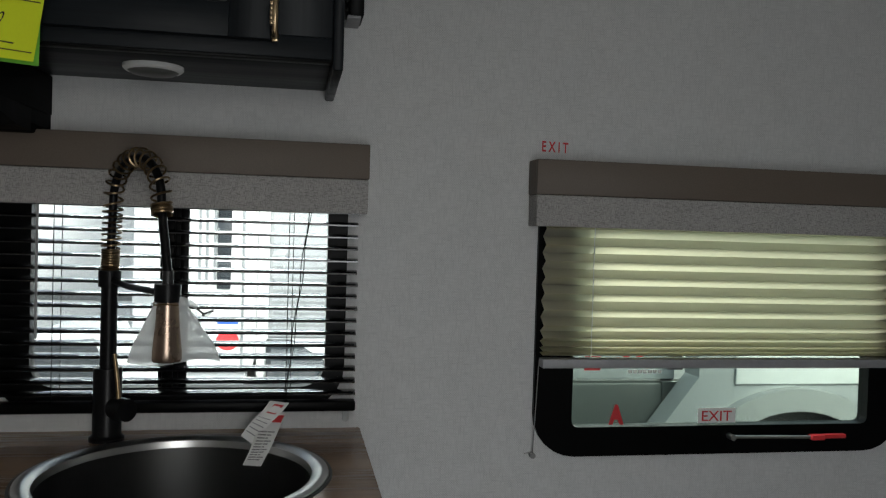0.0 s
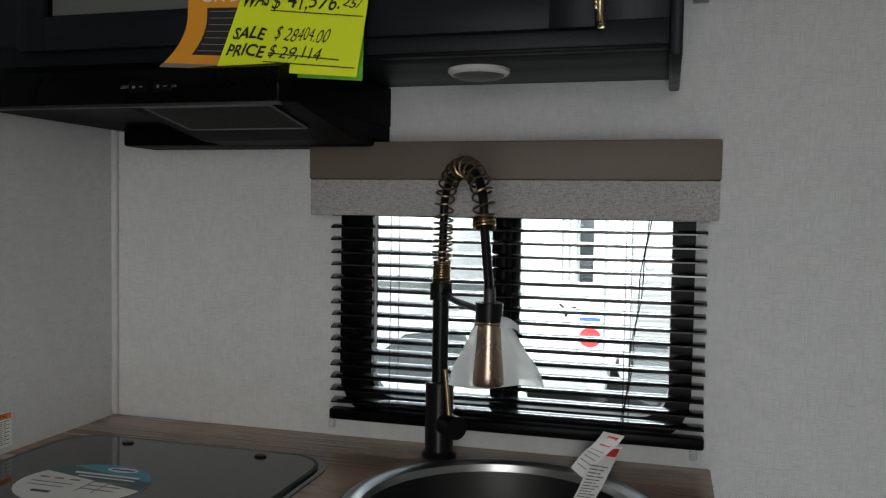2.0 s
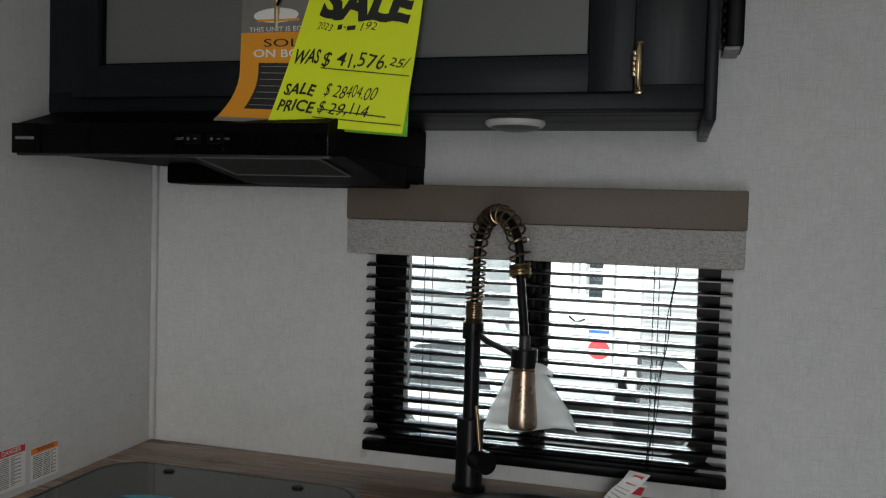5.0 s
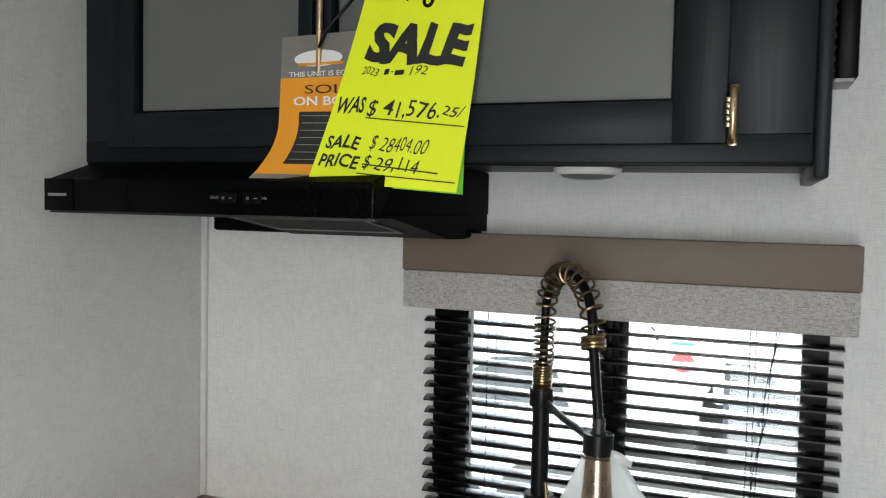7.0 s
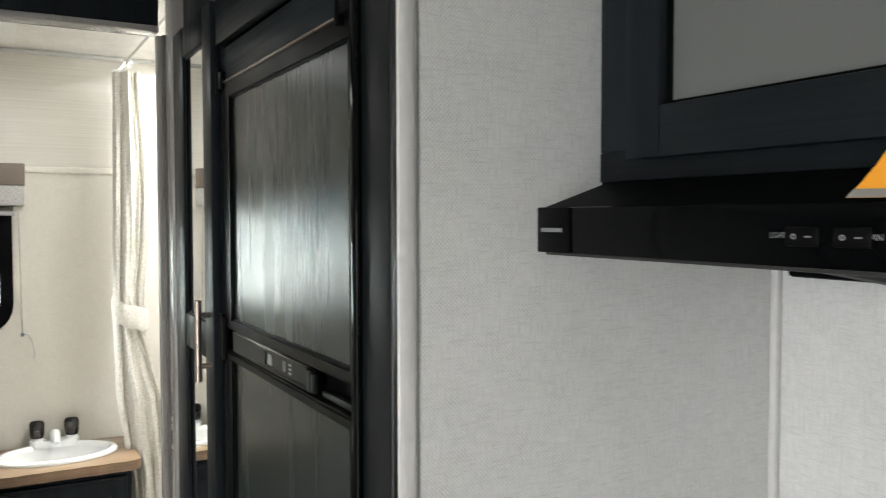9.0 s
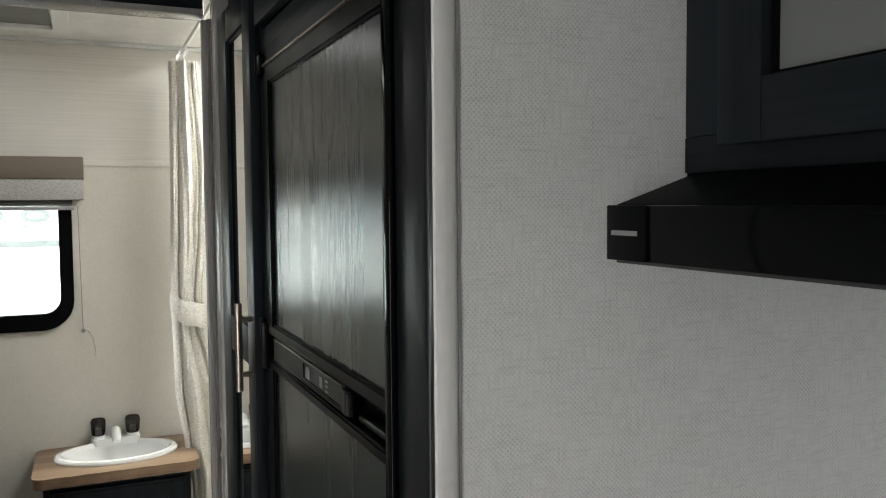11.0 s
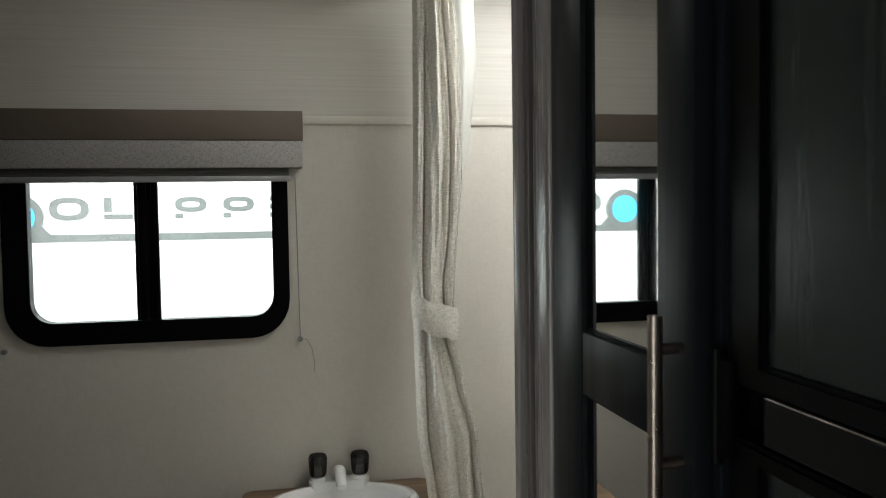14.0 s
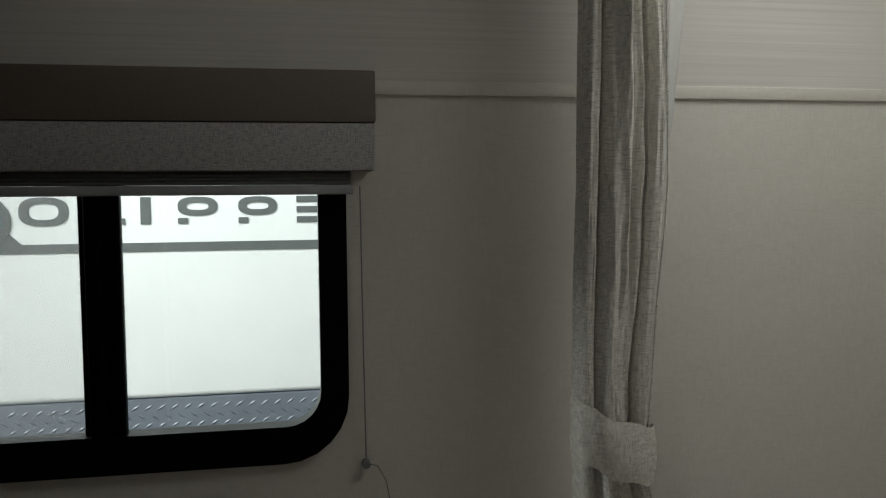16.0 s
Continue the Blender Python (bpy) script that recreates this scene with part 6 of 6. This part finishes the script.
slab(b, "x", [(-0.165 + 0.098 * math.cos(a), 1.415 + 0.098 * math.sin(a)) for a in [2 * math.pi * k / 40 for k in range(40)]], TX + 0.003, TX + 0.005)
em = part("emblem", b, M["decal"], tt, "round grey and blue emblem", smooth=False)
b = bmesh.new()
slab(b, "x", [(-0.165 + 0.066 * math.cos(a), 1.415 + 0.066 * math.sin(a)) for a in [2 * math.pi * k / 36 for k in range(36)]], TX + 0.005, TX + 0.007)
part("emblem_face", b, M["sky_blue"], em, smooth=False)

# pickup close outside the exit window
pk2 = thing("pickup_truck", (2.0, 3.9, GZ), "silver pickup truck parked close outside", "pickup truck")
TY = 3.15
AX, AZ = 2.09, 0.156


def arch(r, n=22):
    return [(AX + r * math.cos(math.pi - math.pi * k / n), AZ + r * math.sin(math.pi - math.pi * k / n)) for k in range(n + 1)]


ba = bmesh.new()
slab(ba, "y", [(1.36, -0.10), (1.52, 0.52), (1.69, 0.74), (1.69, 0.92), (3.4, 0.92), (3.4, -0.10), (AX + 0.50, -0.10)] + arch(0.50)[::-1] + [(AX - 0.50, -0.10)], TY, TY + 0.12)
part("bed_side", ba, M["silver"], pk2, "silver bed side", smooth=False)
# dark colour stands for the shadow along the bed side
part("rear_side", box(0.9, 1.75, TY + 0.13, TY + 0.20, -0.10, 0.70, 0.02), M["truckshade"], pk2, "lower side panel with its shadow painted dark grey")
part("side_glass", box(1.0, 1.66, TY + 0.14, TY + 0.19, 0.706, 0.95, 0.01), M["silver"], pk2)
# well kept paler than rubber, the tinted glass's haze put into its colour
part("wheel_well", box(1.60, 2.75, TY + 0.125, TY + 0.60, -0.10, 0.70), M["truckshade"], pk2, smooth=False)
part("upper_side", box(1.84, 3.4, TY - 0.012, TY - 0.001, 0.715, 0.93, 0.004), M["gelcoat"], pk2, "white upper body side")
fl = bmesh.new()
slab(fl, "y", arch(0.547) + arch(0.46)[::-1], TY - 0.05, TY - 0.0005)
part("fender_flare", fl, M["flare"], pk2, "pale fender flare", smooth=False)
wh = bmesh.new()
tube(wh, [(AX, TY + 0.02, GZ + 0.46), (AX, TY + 0.05, GZ + 0.46), (AX, TY + 0.26, GZ + 0.46)], [0.42, 0.46, 0.46], 40)
tyre = part("tyre", wh, M["rubber"], pk2)
wh = bmesh.new()
tube(wh, [(AX, TY + 0.012, GZ + 0.46), (AX, TY + 0.02, GZ + 0.46)], 0.27, 32)
part("rim", wh, M["steel"], tyre)
part("cab", box(3.405, 5.6, TY + 0.03, TY + 1.75, -0.10, 1.35, 0.12, 4), M["silver"], pk2)
# white fifth-wheel trailer and other stock seen through the sink window
fw = thing("parked_trailer", (-0.4, 7.4, GZ), "white parked trailer with dark windows and a red round decal", "travel trailer")
FYY = 6.0
part("body", box(-0.93, -0.118, FYY, FYY + 6, 0.28, 2.9, 0.04), M["gelcoat"], fw)
for z0, z1 in ((0.835, 1.02), (1.04, 1.30), (1.32, 1.75)):
    part("vent_window", box(-0.372, -0.280, FYY - 0.012, FYY + 0.001, z0, z1, 0.004), M["carglass"], fw)
b = bmesh.new()
slab(b, "y", [(-0.293 + 0.076 * math.cos(a), 0.478 + 0.066 * math.sin(a)) for a in [2 * math.pi * k / 32 for k in range(32)]], FYY - 0.004, FYY + 0.001)
part("red_disc", b, M["red"], fw, "round red decal", smooth=False)
part("blue_bar", box(-0.365, -0.225, FYY - 0.004, FYY + 0.001, 0.592, 0.614), M["blue"], fw, smooth=False)
for x in (-0.495, -0.448, -0.395, -0.205):
    part("corner_strip", box(x, x + 0.018, FYY - 0.012, FYY + 0.001, 0.86 if x < -0.3 else 0.30, 2.8, 0.003), M["silver"], fw)
bp = bmesh.new()
bx(bp, -0.93, -0.17, FYY - 0.25, FYY + 0.3, 0.14, 0.25, 0.02)
part("bumper", bp, M["silver"], fw)
part("chassis", box(-0.90, -0.20, FYY + 0.2, FYY + 5.5, GZ, 0.278), M["rubber"], fw, smooth=False)
part("wiper_arm", tube(bmesh.new(), [(-0.50, FYY - 0.02, 0.70), (-0.45, FYY - 0.05, 0.665), (-0.39, FYY - 0.02, 0.685)], 0.008, 6), M["black"], fw)
part("wiper_stub", box(-0.462, -0.446, FYY - 0.05, FYY + 0.001, 0.62, 0.67, 0.003), M["black"], fw)
part("grey_wedge", slab(bmesh.new(), "y", [(-0.92, 0.70), (-0.55, 0.745), (-0.66, 0.80), (-0.92, 0.83)], FYY - 0.006, FYY + 0.001), M["silver"], fw, smooth=False)
g2 = thing("parked_trailer", (-2.6, 9.5, GZ), "pale grey parked trailer with a sliding door", "travel trailer")
part("body", box(-6.2, -1.05, 8.6, 11.0, GZ, 2.9, 0.06), M["gelcoat"], g2)
part("stripe", box(-6.2, -1.05, 8.594, 8.601, 0.50, 0.575), M["decal"], g2, smooth=False)
part("window", box(-5.6, -4.9, 8.59, 8.601, 1.3, 1.9, 0.01), M["carglass"], g2)
car = thing("parked_car", (-1.35, 5.9, GZ), "white parked hatchback behind the trailers", "car")
prof = [(-2.4, 0.0), (-2.42, 0.28), (-2.2, 0.40), (-1.75, 0.46), (-1.35, 0.72), (-0.95, 0.76), (-0.70, 0.45), (-0.66, 0.0)]
b = bmesh.new()
slab(b, "y", [(x, z * 1.35 - 0.36) for x, z in prof], 5.2, 5.9)
bmesh.ops.bevel(b, geom=b.edges[:], offset=0.04, segments=2, affect="EDGES")
part("body", b, M["gelcoat"], car)
b = bmesh.new()
slab(b, "y", [(-1.70, 0.30), (-1.35, 0.56), (-0.98, 0.60), (-0.86, 0.30)], 5.19, 5.2)
part("side_window", b, M["carglass"], car, smooth=False)
for x in (-2.05, -1.0):
    w = bmesh.new()
    tube(w, [(x, 5.17, -0.32), (x, 5.36, -0.32)], 0.30, 28)
    part("wheel", w, M["rubber"], car)
g3 = thing("parked_trailer", (1.4, 7.5, GZ), "grey and white parked trailer with black panels", "travel trailer")
part("body", box(-0.125, 3.6, 6.3, 9.5, 0.14, 2.9, 0.05), M["gelcoat"], g3)
part("front_panel", box(-0.03, 0.60, 6.285, 6.301, 0.46, 2.6, 0.01), M["silver"], g3)
b = bmesh.new()
slab(b, "y", [(-0.04, 0.45), (0.14, 0.45), (0.62, 0.14), (0.62, 0.02), (-0.04, 0.02)], 6.28, 6.31)
part("black_skirt", b, M["carglass"], g3, smooth=False)
